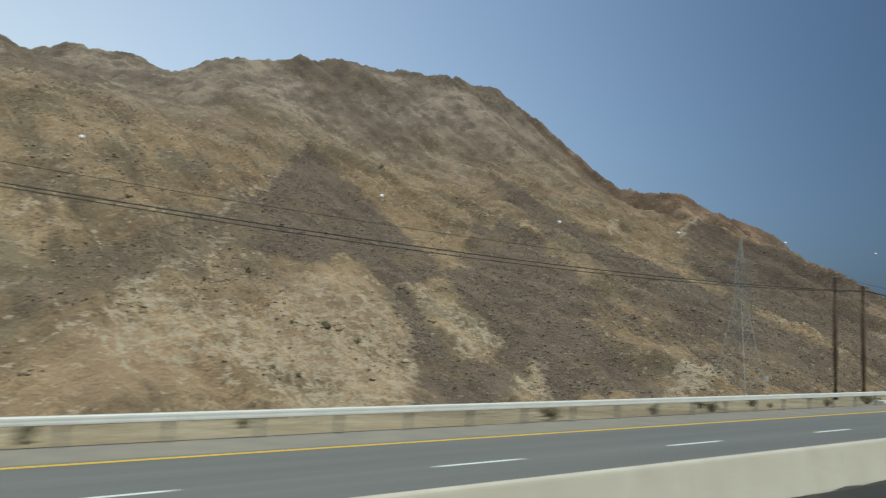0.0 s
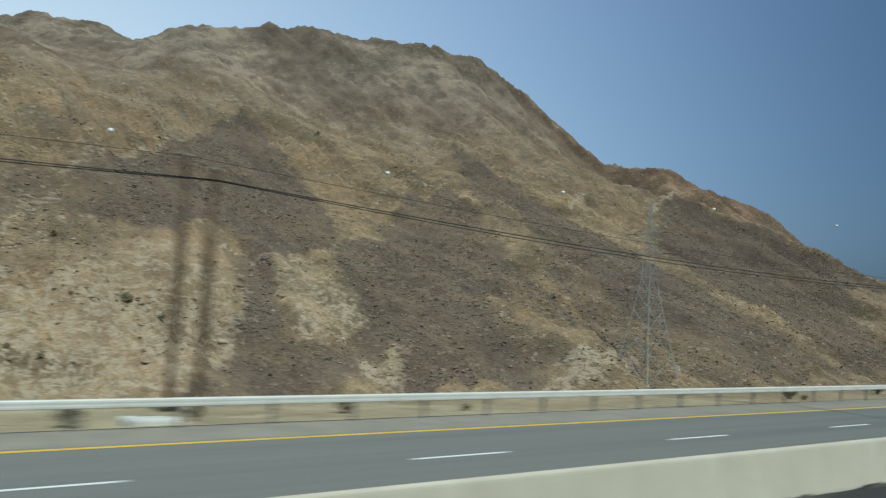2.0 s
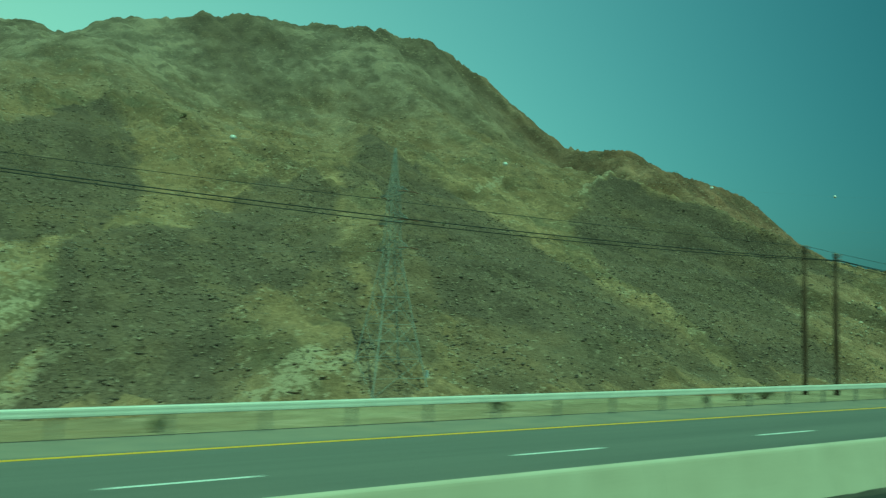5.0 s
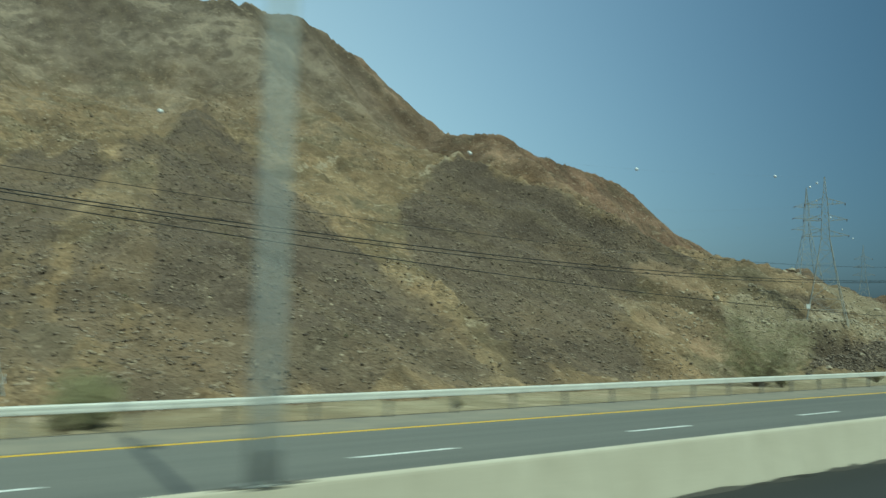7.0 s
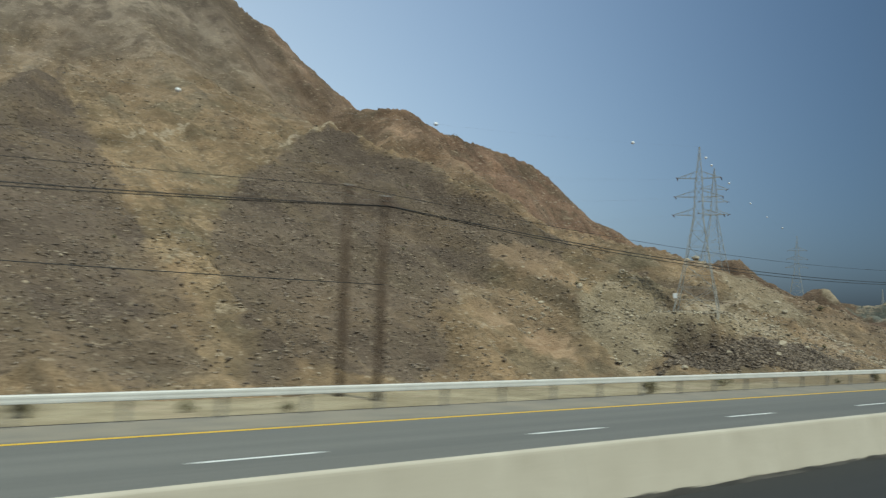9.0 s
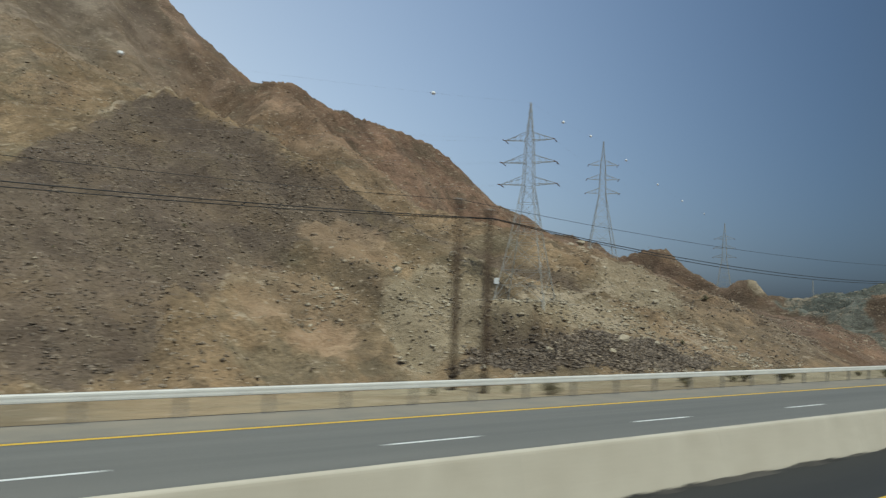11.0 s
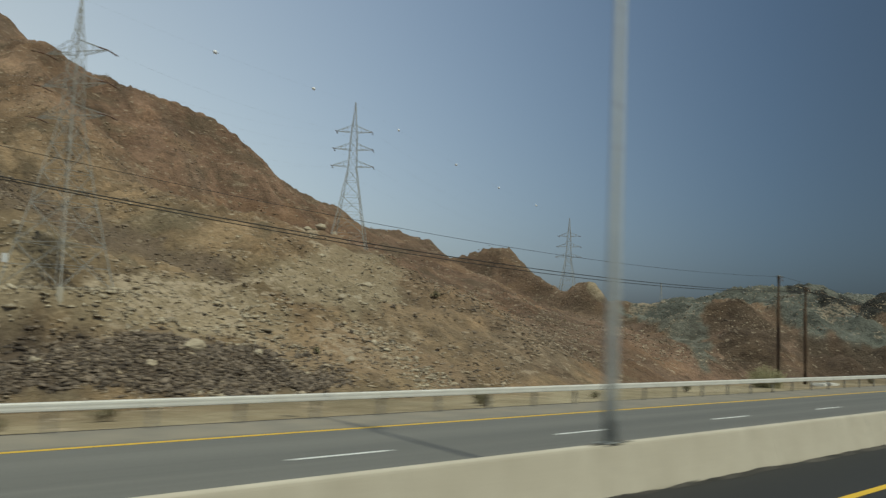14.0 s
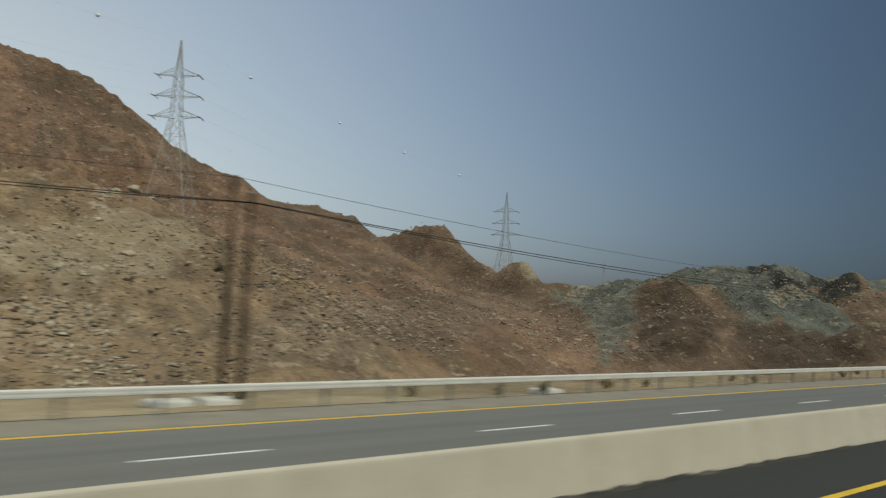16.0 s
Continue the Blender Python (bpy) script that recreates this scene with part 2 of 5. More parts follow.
    chip_pale = calc(n, l, "MULTIPLY", chip_pale, calc(n, l, "SUBTRACT", 1.0, calc(n, l, "MULTIPLY", scree, 0.6)))
    c = mix(n, l, chip_pale, c, (0.41, 0.335, 0.24))
    c = mix(n, l, calc(n, l, "MULTIPLY", ramp(n, l, chip, 0.30, 0.37, 0.5, 0.0), rocky), c, (0.075, 0.058, 0.042))
    c = mix(n, l, ramp(n, l, fine, 0.35, 0.75, 0.0, 0.3), c, mix(n, l, 1.0, c, (0.50, 0.49, 0.48), "MULTIPLY"))
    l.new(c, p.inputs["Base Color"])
    p.inputs["Roughness"].default_value = 0.95
    p.inputs["Diffuse Roughness"].default_value = 1.0
    p.inputs["Specular IOR Level"].default_value = 0.1
    st = cells(n, l, uneven, 1.1)
    b1 = bump(n, l, p, st.outputs["Distance"], 0.7, 0.35)
    bump(n, l, p, fine, 0.8, 0.25, b1)
    return m


def asphalt_mat(name, tone):
    m, n, l, p = material(name)
    shade = lambda c: tuple(k * tone for k in c)
    v = coords(n, l)
    fine = noise_tex(n, l, v, 60, 3, 0.7)
    long_v = coords(n, l, (0.02, 0.9, 1))
    track = noise_tex(n, l, long_v, 1.0, 4, 0.6)
    broad = noise_tex(n, l, v, 0.12, 4, 0.6)
    c = mix(n, l, ramp(n, l, track, 0.3, 0.7), shade((0.160, 0.158, 0.142)), shade((0.212, 0.207, 0.184)))
    c = mix(n, l, ramp(n, l, broad, 0.5, 0.7, 0, 0.45), c, shade((0.205, 0.196, 0.172)))
    c = mix(n, l, ramp(n, l, fine, 0.25, 0.75, 0, 0.5), c, shade((0.06, 0.06, 0.058)))
    # sandy dust near the outer edge
    sep = n.new("ShaderNodeSeparateXYZ")
    l.new(v, sep.inputs[0])
    dust = calc(n, l, "MULTIPLY", ramp(n, l, sep.outputs[1], 18.6, 19.1), ramp(n, l, noise_tex(n, l, v, 0.8, 5), 0.3, 0.7, 0.45, 0.85))
    c = mix(n, l, dust, c, (0.262, 0.228, 0.172))
    # crumbled dark rim
    rim = calc(n, l, "MULTIPLY", ramp(n, l, sep.outputs[1], 21.04, 21.10), ramp(n, l, noise_tex(n, l, v, 0.5, 4), 0.35, 0.55, 0.3, 1.0))
    c = mix(n, l, rim, c, (0.05, 0.045, 0.036))
    l.new(c, p.inputs["Base Color"])
    p.inputs["Roughness"].default_value = 0.82
    p.inputs["Diffuse Roughness"].default_value = 1.0
    bump(n, l, p, fine, 0.6, 0.006)
    return m


def concrete_mat():
    m, n, l, p = material("barrier_concrete")
    v = coords(n, l)
    streak = noise_tex(n, l, coords(n, l, (2.2, 2.2, 0.35)), 1.3, 5, 0.6)
    broad, fine = noise_tex(n, l, v, 0.5, 4), noise_tex(n, l, v, 22, 4, 0.7)
    c = mix(n, l, ramp(n, l, broad, 0.3, 0.7), (0.46, 0.41, 0.32), (0.56, 0.51, 0.41))
    c = mix(n, l, ramp(n, l, streak, 0.52, 0.72, 0, 0.45), c, (0.33, 0.285, 0.21))
    c = mix(n, l, ramp(n, l, fine, 0.3, 0.7, 0, 0.3), c, (0.36, 0.32, 0.25))
    l.new(c, p.inputs["Base Color"])
    p.inputs["Roughness"].default_value = 0.88
    p.inputs["Diffuse Roughness"].default_value = 0.8
    bump(n, l, p, fine, 0.5, 0.008)
    return m


def paint_mat(name, colour, under=(0.08, 0.08, 0.078)):
    m, n, l, p = material(name)
    v = coords(n, l)
    w = noise_tex(n, l, v, 6, 6, 0.7)
    c = mix(n, l, ramp(n, l, w, 0.58, 0.72, 0, 0.85), colour, under)
    c = mix(n, l, ramp(n, l, noise_tex(n, l, v, 0.7, 3), 0.4, 0.7, 0, 0.25), c, tuple(k * 0.6 for k in colour))
    l.new(c, p.inputs["Base Color"])
    p.inputs["Roughness"].default_value = 0.7
    return m


def stone_mat(name, lo, hi):
    """Loose rock whose tone changes from stone to stone."""
    m, n, l, p = material(name)
    geo = n.new("ShaderNodeNewGeometry")
    v = coords(n, l)
    c = mix(n, l, geo.outputs["Random Per Island"], lo, hi)
    f = noise_tex(n, l, v, 3.5, 5, 0.65)
    c = mix(n, l, ramp(n, l, f, 0.35, 0.7, 0, 0.6), c, mix(n, l, 1.0, c, (0.5, 0.48, 0.46), "MULTIPLY"))
    l.new(c, p.inputs["Base Color"])
    p.inputs["Roughness"].default_value = 0.95
    bump(n, l, p, f, 0.7, 0.1)
    return m


def leaf_mat(name, lo, hi):
    m, n, l, p = material(name)
    geo = n.new("ShaderNodeNewGeometry")
    info = n.new("ShaderNodeObjectInfo")
    c = mix(n, l, geo.outputs["Random Per Island"], lo, hi)
    c = mix(n, l, calc(n, l, "MULTIPLY", info.outputs["Random"], 0.6), c, (0.24, 0.20, 0.12))
    l.new(c, p.inputs["Base Color"])
    p.inputs["Roughness"].default_value = 0.8
    return m


ROCK = rock_ground()
ASPHALT = asphalt_mat("asphalt", 0.86)
# near lanes: older asphalt, with the coach window's darkening put into its colour
ASPHALT_OLD_TINTED = asphalt_mat("old_window_darkened_asphalt", 0.18)
CONCRETE = concrete_mat()
YELLOW = paint_mat("yellow_road_paint", (0.74, 0.47, 0.04))
WHITE = paint_mat("white_road_paint", (0.74, 0.74, 0.70))
GALV = plain("galvanised_steel", (0.68, 0.66, 0.60), 0.55, 0.15, 2.0, 0.10, 0.001, (0.42, 0.40, 0.36))
GALV_POST = plain("weathered_steel_post", (0.22, 0.21, 0.19), 0.7, 0.2, 4.0, 0.2, 0.002, (0.20, 0.13, 0.08))
LAMP_STEEL = plain("grey_lamp_steel", (0.34, 0.35, 0.335), 0.6, 0.2, 1.2, 0.15, 0.001, (0.27, 0.26, 0.23))
TOWER_STEEL = plain("tower_steel", (0.33, 0.325, 0.295), 0.7, 0.0, 0.5, 0.15, 0.001)
WOOD = plain("creosoted_wood", (0.085, 0.052, 0.030), 0.85, 0.0, 3.0, 0.35, 0.01, (0.13, 0.085, 0.05))
CABLE = plain("black_cable", (0.020, 0.020, 0.020), 0.6, 0.0, 2.0, 0.2, 0.001)
WIRE = plain("aluminium_wire", (0.30, 0.31, 0.33), 0.5, 0.3, 1.0, 0.1, 0.001)
BALL = plain("white_marker_paint", (0.82, 0.82, 0.80), 0.45, 0.0, 1.5, 0.06, 0.001)
PORCELAIN = plain("glazed_porcelain", (0.16, 0.09, 0.06), 0.25, 0.0, 3.0, 0.1, 0.001)
SIGN = plain("white_sign_plate", (0.80, 0.80, 0.77), 0.5, 0.0, 3.0, 0.08, 0.001)
STONE_DARK = stone_mat("dark_scree_stone", (0.080, 0.061, 0.046), (0.350, 0.278, 0.202))
STONE_TAN = stone_mat("tan_rock", (0.12, 0.088, 0.060), (0.50, 0.41, 0.29))
STONE_PALE = stone_mat("pale_rock", (0.21, 0.172, 0.120), (0.56, 0.48, 0.35))
STONE_RUBBLE = stone_mat("dark_rubble_rock", (0.060, 0.046, 0.035), (0.270, 0.215, 0.160))
STONE_HEAP = stone_mat("grey_heap_rock", (0.07, 0.072, 0.062), (0.42, 0.42, 0.37))
# crumbs at the barrier foot, and the painted shade strips under the lamps
GRIT_AND_SHADE = stone_mat("asphalt_crumbs_and_shade", (0.030, 0.028, 0.024), (0.095, 0.086, 0.072))
LEAF = leaf_mat("dry_shrub_leaf", (0.15, 0.14, 0.075), (0.29, 0.26, 0.15))
TWIG = plain("dry_twig", (0.15, 0.115, 0.075), 0.9, 0.0, 8.0, 0.3, 0.003)
SLAB = plain("bleached_concrete", (0.62, 0.60, 0.54), 0.85, 0.0, 2.0, 0.15, 0.01, (0.45, 0.42, 0.35))
LEAF_PALE = leaf_mat("pale_olive_leaf", (0.24, 0.225, 0.11), (0.42, 0.385, 0.22))
# ---- shape of the land ----
def lattice(ix, iy, seed):
    """A random value from 0 to 1 for each whole-numbered place."""
    h = (ix.astype(np.int64) * 374761393 + iy.astype(np.int64) * 668265263 + seed * 974711) & 0x7FFFFFFF
    h = ((h ^ (h >> 13)) * 1274126177) & 0x7FFFFFFF
    return ((h ^ (h >> 16)) & 0xFFFF) / 65535.0


def smooth_noise(x, y, size, seed):
    """Value noise from -1 to 1 with lumps of that size in metres."""
    x, y = np.asarray(x, float) / size, np.asarray(y, float) / size
    ix, iy = np.floor(x), np.floor(y)
    fx, fy = x - ix, y - iy
    fx, fy = fx * fx * fx * (fx * (fx * 6 - 15) + 10), fy * fy * fy * (fy * (fy * 6 - 15) + 10)
    a, b = lattice(ix, iy, seed), lattice(ix + 1, iy, seed)
    c, d = lattice(ix, iy + 1, seed), lattice(ix + 1, iy + 1, seed)
    return 2 * ((a + (b - a) * fx) * (1 - fy) + (c + (d - c) * fx) * fy) - 1


def fractal(x, y, size, seed, octaves=4, gain=0.5):
    total, amp = 0.0, 1.0
    for k in range(octaves):
        total = total + amp * smooth_noise(x + 13.7 * k, y - 7.3 * k, size / 2.03 ** k, seed + k)
        amp *= gain
    return total


def step(v, lo, hi):
    t = np.clip((v - lo) / (hi - lo), 0, 1)
    return t * t * (3 - 2 * t)


# cross-sections of the hillside: foot (x, y, z), two heights on the flank, crest (y, z)
FOOT_WEST = [
    (-160, 135, -3.0), (-40, 138, -3.0), (60, 137, -1.0), (125, 131, -6.0), (155, 118, -5.9), (185, 108, -5.8), (210, 108, -5.3), (235, 108, -4.5),
    (255, 111, -3.5), (275, 114, -2.9), (292, 114, -3.3), (310, 113, -3.8), (321, 116, -3.5), (332, 119, -3.2), (350, 106, -3.5), (368, 96, -3.0),
    (388, 91, -3.8), (396, 89, -3.7), (404, 88, -3.6), (411, 90, -3.3), (418, 91, -2.9), (430, 96, -0.3),
]
FOOT_EAST = [
    (446, 104, 2.7), (462, 108, 1.2), (480, 111, -0.5), (496, 114, -0.2), (512, 116, 0.0), (535, 114, 0.0), (545, 119, -0.0), (556, 124, -0.1),
    (574, 123, 7.7), (583, 110, 3.2), (589, 114, 3.9), (595, 111, 11.4), (603, 101, 1.5), (625, 96, 0.9), (665, 93, 1.0), (730, 92, 1.0),
    (830, 95, 1.0), (1000, 100, 1.0),
]
FOOT = FOOT_WEST + FOOT_EAST
FLANK = [
    (35, 117), (46, 122), (64, 123), (58, 127), (44, 127), (32, 123), (38, 107), (43, 94),
    (42, 94), (40, 95), (38, 99), (37, 103), (39, 102), (41, 100), (42, 92), (38, 84),
    (29, 72), (27, 63), (25, 44), (25, 41), (20, 40), (21, 36), (20, 31), (15, 19),
    (12, 24), (10, 29), (9, 20), (6, 28), (5, 22), (4, 11), (4, 14), (6, 16),
    (1, 10), (-1, 11), (-1, 13), (2, 11), (6, 15), (8, 21), (7, 19), (7, 14),
]
CREST = [
    (560, 190.0), (560, 195.1), (526, 172.0), (575, 163.4), (545, 163.6), (502, 157.8), (489, 171.0), (477, 172.3),
    (468, 176.9), (452, 173.8), (442, 174.3), (433, 173.4), (416, 168.3), (411, 168.6), (416, 170.8), (402, 168.3),
    (412, 168.3), (392, 151.0), (320, 96.0), (302, 91.9), (291, 92.3), (278, 82.0), (264, 74.1), (257, 70.6),
    (251, 59.3), (260, 54.1), (249, 43.4), (262, 39.7), (250, 37.9), (246, 36.8), (252, 30.6), (235, 35.2),
    (231, 35.4), (220, 18.3), (175, 13.8), (146, 21.4), (136, 24.4), (154, 24.2), (154, 27.4), (167, 17.7),
]
RIDGE_X = np.array([-120.0, 0, 80, 110, 140, 160, 180, 205])
RIDGE_Y = np.array([650.0, 620, 600, 590, 580, 568, 556, 545])
RIDGE_Z = np.array([212.0, 210.0, 178.1, 170.7, 184.5, 182.3, 177.4, 164.6])
FOOT = np.array(FOOT, float)
SECTION = np.column_stack((FOOT[:, 1:], np.array(FLANK, float), np.array(CREST, float)))
FOOT_X = FOOT[:, 0]


def section(x):
    """The cross-section at x, gliding from one to the next without overshoot."""
    d = np.diff(SECTION, axis=0) / np.diff(FOOT_X)[:, None]
    m = np.zeros_like(SECTION)
    same = d[1:] * d[:-1] > 0
    m[1:-1] = np.where(same, 2 * d[1:] * d[:-1] / np.where(same, d[1:] + d[:-1], 1), 0)
    m[0], m[-1] = d[0], d[-1]
    i = np.clip(np.searchsorted(FOOT_X, x) - 1, 0, len(FOOT_X) - 2)
    h = FOOT_X[i + 1] - FOOT_X[i]
    t = np.clip((x - FOOT_X[i]) / h, 0, 1)[..., None]
    h = h[..., None]
    return (2 * t**3 - 3 * t**2 + 1) * SECTION[i] + (t**3 - 2 * t**2 + t) * h * m[i] + (3 * t**2 - 2 * t**3) * SECTION[i + 1] + (t**3 - t**2) * h * m[i + 1]


SPUR = [(350, 424, 170), (391, 413, 165.5), (403, 403, 154.5), (413, 391, 140), (419, 369, 119), (426, 351, 101)]

RIBS = [
    ([(322, 226, 50), (334, 230, 57.5), (348, 231, 65), (357, 203, 50), (363, 170, 33.5), (369, 146, 20)], 0.7),
    ([(272, 290, 79), (264, 264, 67), (254, 230, 48)], 0.7),
    ([(417, 292, 90), (407, 246, 66), (400, 216, 51), (404, 190, 36), (416, 170, 26)], 0.75),
    ([(415, 290, 88), (387, 250, 62), (380, 228, 50)], 0.75),
]


def tent(x, y, crest, slope):
    """A ridge that falls away evenly to both sides of a crest line."""
    best = np.full(np.shape(x), -99.0)
    for (ax, ay, az), (bx, by, bz) in zip(crest, crest[1:]):
        ex, ey = bx - ax, by - ay
        t = np.clip(((x - ax) * ex + (y - ay) * ey) / (ex * ex + ey * ey), 0, 1)
        best = np.maximum(best, az + (bz - az) * t - slope * np.hypot(x - ax - t * ex, y - ay - t * ey))
    return best


def bench(x, y):
    """The levelled gravel bench that the middle pylon stands on."""
    return 1 - step(np.hypot((x - 369.5) / 12, (y - 107.5) / 8.4), 0.75, 1.25)


def land(x, y):
    """Height of the land without stones."""
    x, y = np.asarray(x, float), np.asarray(y, float)
    s = section(np.clip(x, FOOT_X[0], FOOT_X[-1]))
    yb, zb, z1, z2, yc, zc = (s[..., k] for k in range(6))
    y1, y2 = yb + 0.3 * (yc - yb), yb + 0.7 * (yc - yb)
    apron = np.interp(y, [21.6, 22.4, 29, 62], [-0.04, -0.15, -0.42, -14.0])
    low = np.maximum(apron, zb - 0.42 * (yb - y))
    up = np.where(y < y1, zb + (y - yb) / (y1 - yb) * (z1 - zb), np.where(y < y2, z1 + (y - y1) / (y2 - y1) * (z2 - z1), z2 + (y - y2) / (yc - y2) * (zc - z2)))
    back = np.maximum(zc - 0.55 * (y - yc), -6)
    z = np.where(y < yb, low, np.where(y > yc, back, up))
    # a second ridge behind the main one
    tz = np.interp(x, RIDGE_X, RIDGE_Z) - 0.5 * np.clip(x - 205, 0, None)
    z = np.maximum(z, tz - 0.5 * np.abs(y - np.interp(x, RIDGE_X, RIDGE_Y)))
    # the summit's bare spur, which comes down behind the shoulder
    z = np.maximum(z, tent(x, y, SPUR, 0.85))
    # low ribs that the dark fans lie on, and the red shoulder's two ribs
    for rib, slope in RIBS:
        z = np.maximum(z, tent(x, y, rib, slope))
    # the knob beside the far cutting
    z = z + 8.0 * np.exp(-(((x - 586) ** 2 + (y - 184) ** 2) / 75) ** 1.25) * (1 + 0.16 * fractal(x, y, 6, 97, 2))
    # the brown hill in front of the grey heap, and the heap's craggy shoulder
    nose = 1.6 * fractal(x, y, 14, 95, 3)
    rocks = 2.4 * fractal(x, y, 8, 96, 3)
    z = np.maximum(z, np.minimum(15.6 - 0.55 * np.hypot((x - 585) * 0.85, y - 130) + nose, 13.2 + 0.6 * rocks))
    z = np.maximum(z, np.minimum(9.0 - 0.6 * np.hypot((x - 566) * 0.8, y - 114), 5.2) + 0.4 * rocks)
    z = np.maximum(z, 19.4 - 0.42 * np.hypot(x - 617, (y - 118) * 0.8) + rocks)
    z = np.maximum(z, 17.4 - 0.40 * np.hypot(x - 626, (y - 96) * 0.9) + rocks)
    # a tipped bank of dark rubble and a spoil bench at the foot of the slope
    z = z + 1.0 * np.exp(-(((x - 372) / 20) ** 4) - ((y - 93 + 0.1 * (x - 372)) / 5.5) ** 2)
    z = z + (5.0 - z) * bench(x, y)
    # flat again beyond the last cross-sections
    fade = step(x, 1000, 1300) + step(-x, 160, 500)
    flat = np.where(y > 30, np.maximum(-9.0, -1.0 - 0.4 * (y - 28)), z)
    return z + (flat - z) * np.clip(fade, 0, 1) * (y > 30)


def inside(x, y, outline, soft):
    """How deep a place lies in an outline, in units of soft; negative outside."""
    pts = np.array(outline, float)
    hit = np.zeros(x.shape, bool)
    near = np.full(x.shape, 1e9)
    for (ax, ay), (bx, by) in zip(pts, np.roll(pts, -1, axis=0)):
        if ay != by:
            cross = ((ay > y) != (by > y)) & (x < (bx - ax) * (y - ay) / (by - ay) + ax)
            hit ^= cross
        ex, ey = bx - ax, by - ay
        t = np.clip(((x - ax) * ex + (y - ay) * ey) / (ex * ex + ey * ey + 1e-9), 0, 1)
        near = np.minimum(near, np.hypot(x - ax - t * ex, y - ay - t * ey))
    return np.where(hit, near, -near) / soft


# what the hillside is made of, by outlines on the plan
ZONES = []


def zone(kind, weight, outline, soft=5.0):
    ZONES.append((kind, weight, outline, soft))


zone("scree", 0.95, [(175, 312), (147, 279), (123, 243), (100, 213), (84, 181), (95, 183), (103, 174), (121, 188), (124, 180), (117, 162), (105, 142), (89, 120), (86, 115), (113, 120), (120, 131), (112, 132), (115, 143), (124, 160), (133, 174), (148, 180), (163, 206), (172, 226), (174, 244), (177, 268), (178, 292)], 2.5)
zone("scree", 0.68, [(100, 213), (87, 199), (67, 178), (49, 164), (30, 156), (29, 143), (36, 142), (48, 152), (60, 155), (74, 168), (90, 186)], 4)
zone("scree", 0.70, [(86, 226), (96, 231), (120, 259), (111, 248), (89, 217)], 2)
zone("scree", 0.45, [(36, 193), (44, 201), (54, 204), (50, 195), (35, 188)], 3)
zone("scree", 0.35, [(90, 186), (74, 168), (59, 153), (61, 146), (71, 148), (84, 156), (96, 172), (94, 181)], 4)
zone("scree", 0.90, [(147, 180), (180, 206), (207, 235), (215, 241), (208, 217), (194, 186), (177, 154), (161, 127), (154, 114), (134, 120), (113, 120), (120, 131), (133, 142), (138, 153), (141, 168)], 3)
zone("scree", 0.75, [(297, 333), (299, 322), (258, 260), (229, 206), (226, 181), (201, 143), (172, 105), (176, 115), (198, 147), (208, 174), (221, 213), (260, 272)], 3)
zone("scree", 0.60, [(226, 181), (237, 175), (219, 144), (193, 117), (177, 101), (172, 105), (190, 132), (207, 157)], 4)
zone("scree", 0.85, [(227, 237), (213, 232), (201, 225), (192, 208), (182, 176), (182, 156), (179, 132), (182, 126), (193, 147), (203, 170), (220, 209)], 3)
zone("scree", 0.70, [(169, 195), (175, 186), (174, 154), (170, 122), (166, 114), (158, 112), (155, 115), (160, 169)], 4)
zone("tan", 0.85, [(128, 170), (141, 176), (139, 161), (137, 152), (133, 143), (121, 131), (117, 133), (117, 140), (120, 151)], 2)
zone("tan", 0.90, [(114, 116), (124, 127), (136, 134), (134, 131), (125, 119)], 2)
zone("tan", 0.70, [(202, 175), (190, 148), (167, 116), (170, 104), (159, 109), (162, 123), (169, 138)], 3)
zone("tan", 0.70, [(235, 217), (217, 171), (209, 164), (199, 160), (218, 209)], 3)
zone("pink", 0.60, [(28, 139), (35, 134), (48, 145), (53, 137), (51, 121), (37, 113), (25, 122)], 6)
zone("pink", 0.45, [(93, 168), (118, 177), (107, 149), (89, 120), (79, 123), (72, 131), (76, 146)], 5)
zone("grey", 0.75, [(404, 119), (412, 123), (427, 140), (444, 143), (446, 131), (432, 113), (419, 108), (409, 112)], 2.5)
zone("washed", 1.00, [(329.6, 140.2), (322.2, 129.3), (323, 122.5), (325.5, 117.9), (325.1, 117.7), (322.1, 122.2), (321.4, 129.7), (329.3, 140.4)], 0.5)
zone("washed", 0.60, [(32.8, 175), (37, 181.2), (46.9, 189.5), (47.8, 188.7), (40.8, 177.6), (33.6, 174.1)], 1)
zone("washed", 0.70, [(81, 193.7), (98.7, 212.3), (145.9, 277.2), (146.5, 276.8), (100.9, 210.6), (81.5, 193.1)], 0.8)
zone("washed", 0.80, [(27.1, 134.6), (34.6, 136.8), (47.3, 147.8), (61.2, 151.3), (61.3, 150.7), (48.1, 146.4), (35.5, 135.5), (27.2, 134)], 0.8)
zone("washed", 0.60, [(216.6, 242.4), (219.3, 234.4), (215.9, 214.8), (207.8, 188.4), (207.1, 188.6), (213.8, 215.3), (217.2, 234.5), (215.8, 242.2)], 1)
zone("washed", 1.00, [(429.7, 144.2), (432.5, 140.6), (434.8, 140), (434.8, 139.2), (430.7, 138.3), (429, 143.9)], 0.6)
zone("washed", 0.90, [(401.9, 121.5), (405.5, 117.4), (408.5, 115.5), (408.3, 114.7), (403.4, 115.1), (401.2, 121.1)], 0.8)
zone("scree", 0.95, [(350, 228), (342, 229), (330, 229), (319, 212), (306, 205), (299, 179), (303, 167), (307, 153), (319, 145), (341, 148), (352, 147), (361, 162), (358, 179), (357, 198), (353, 215)], 2.5)
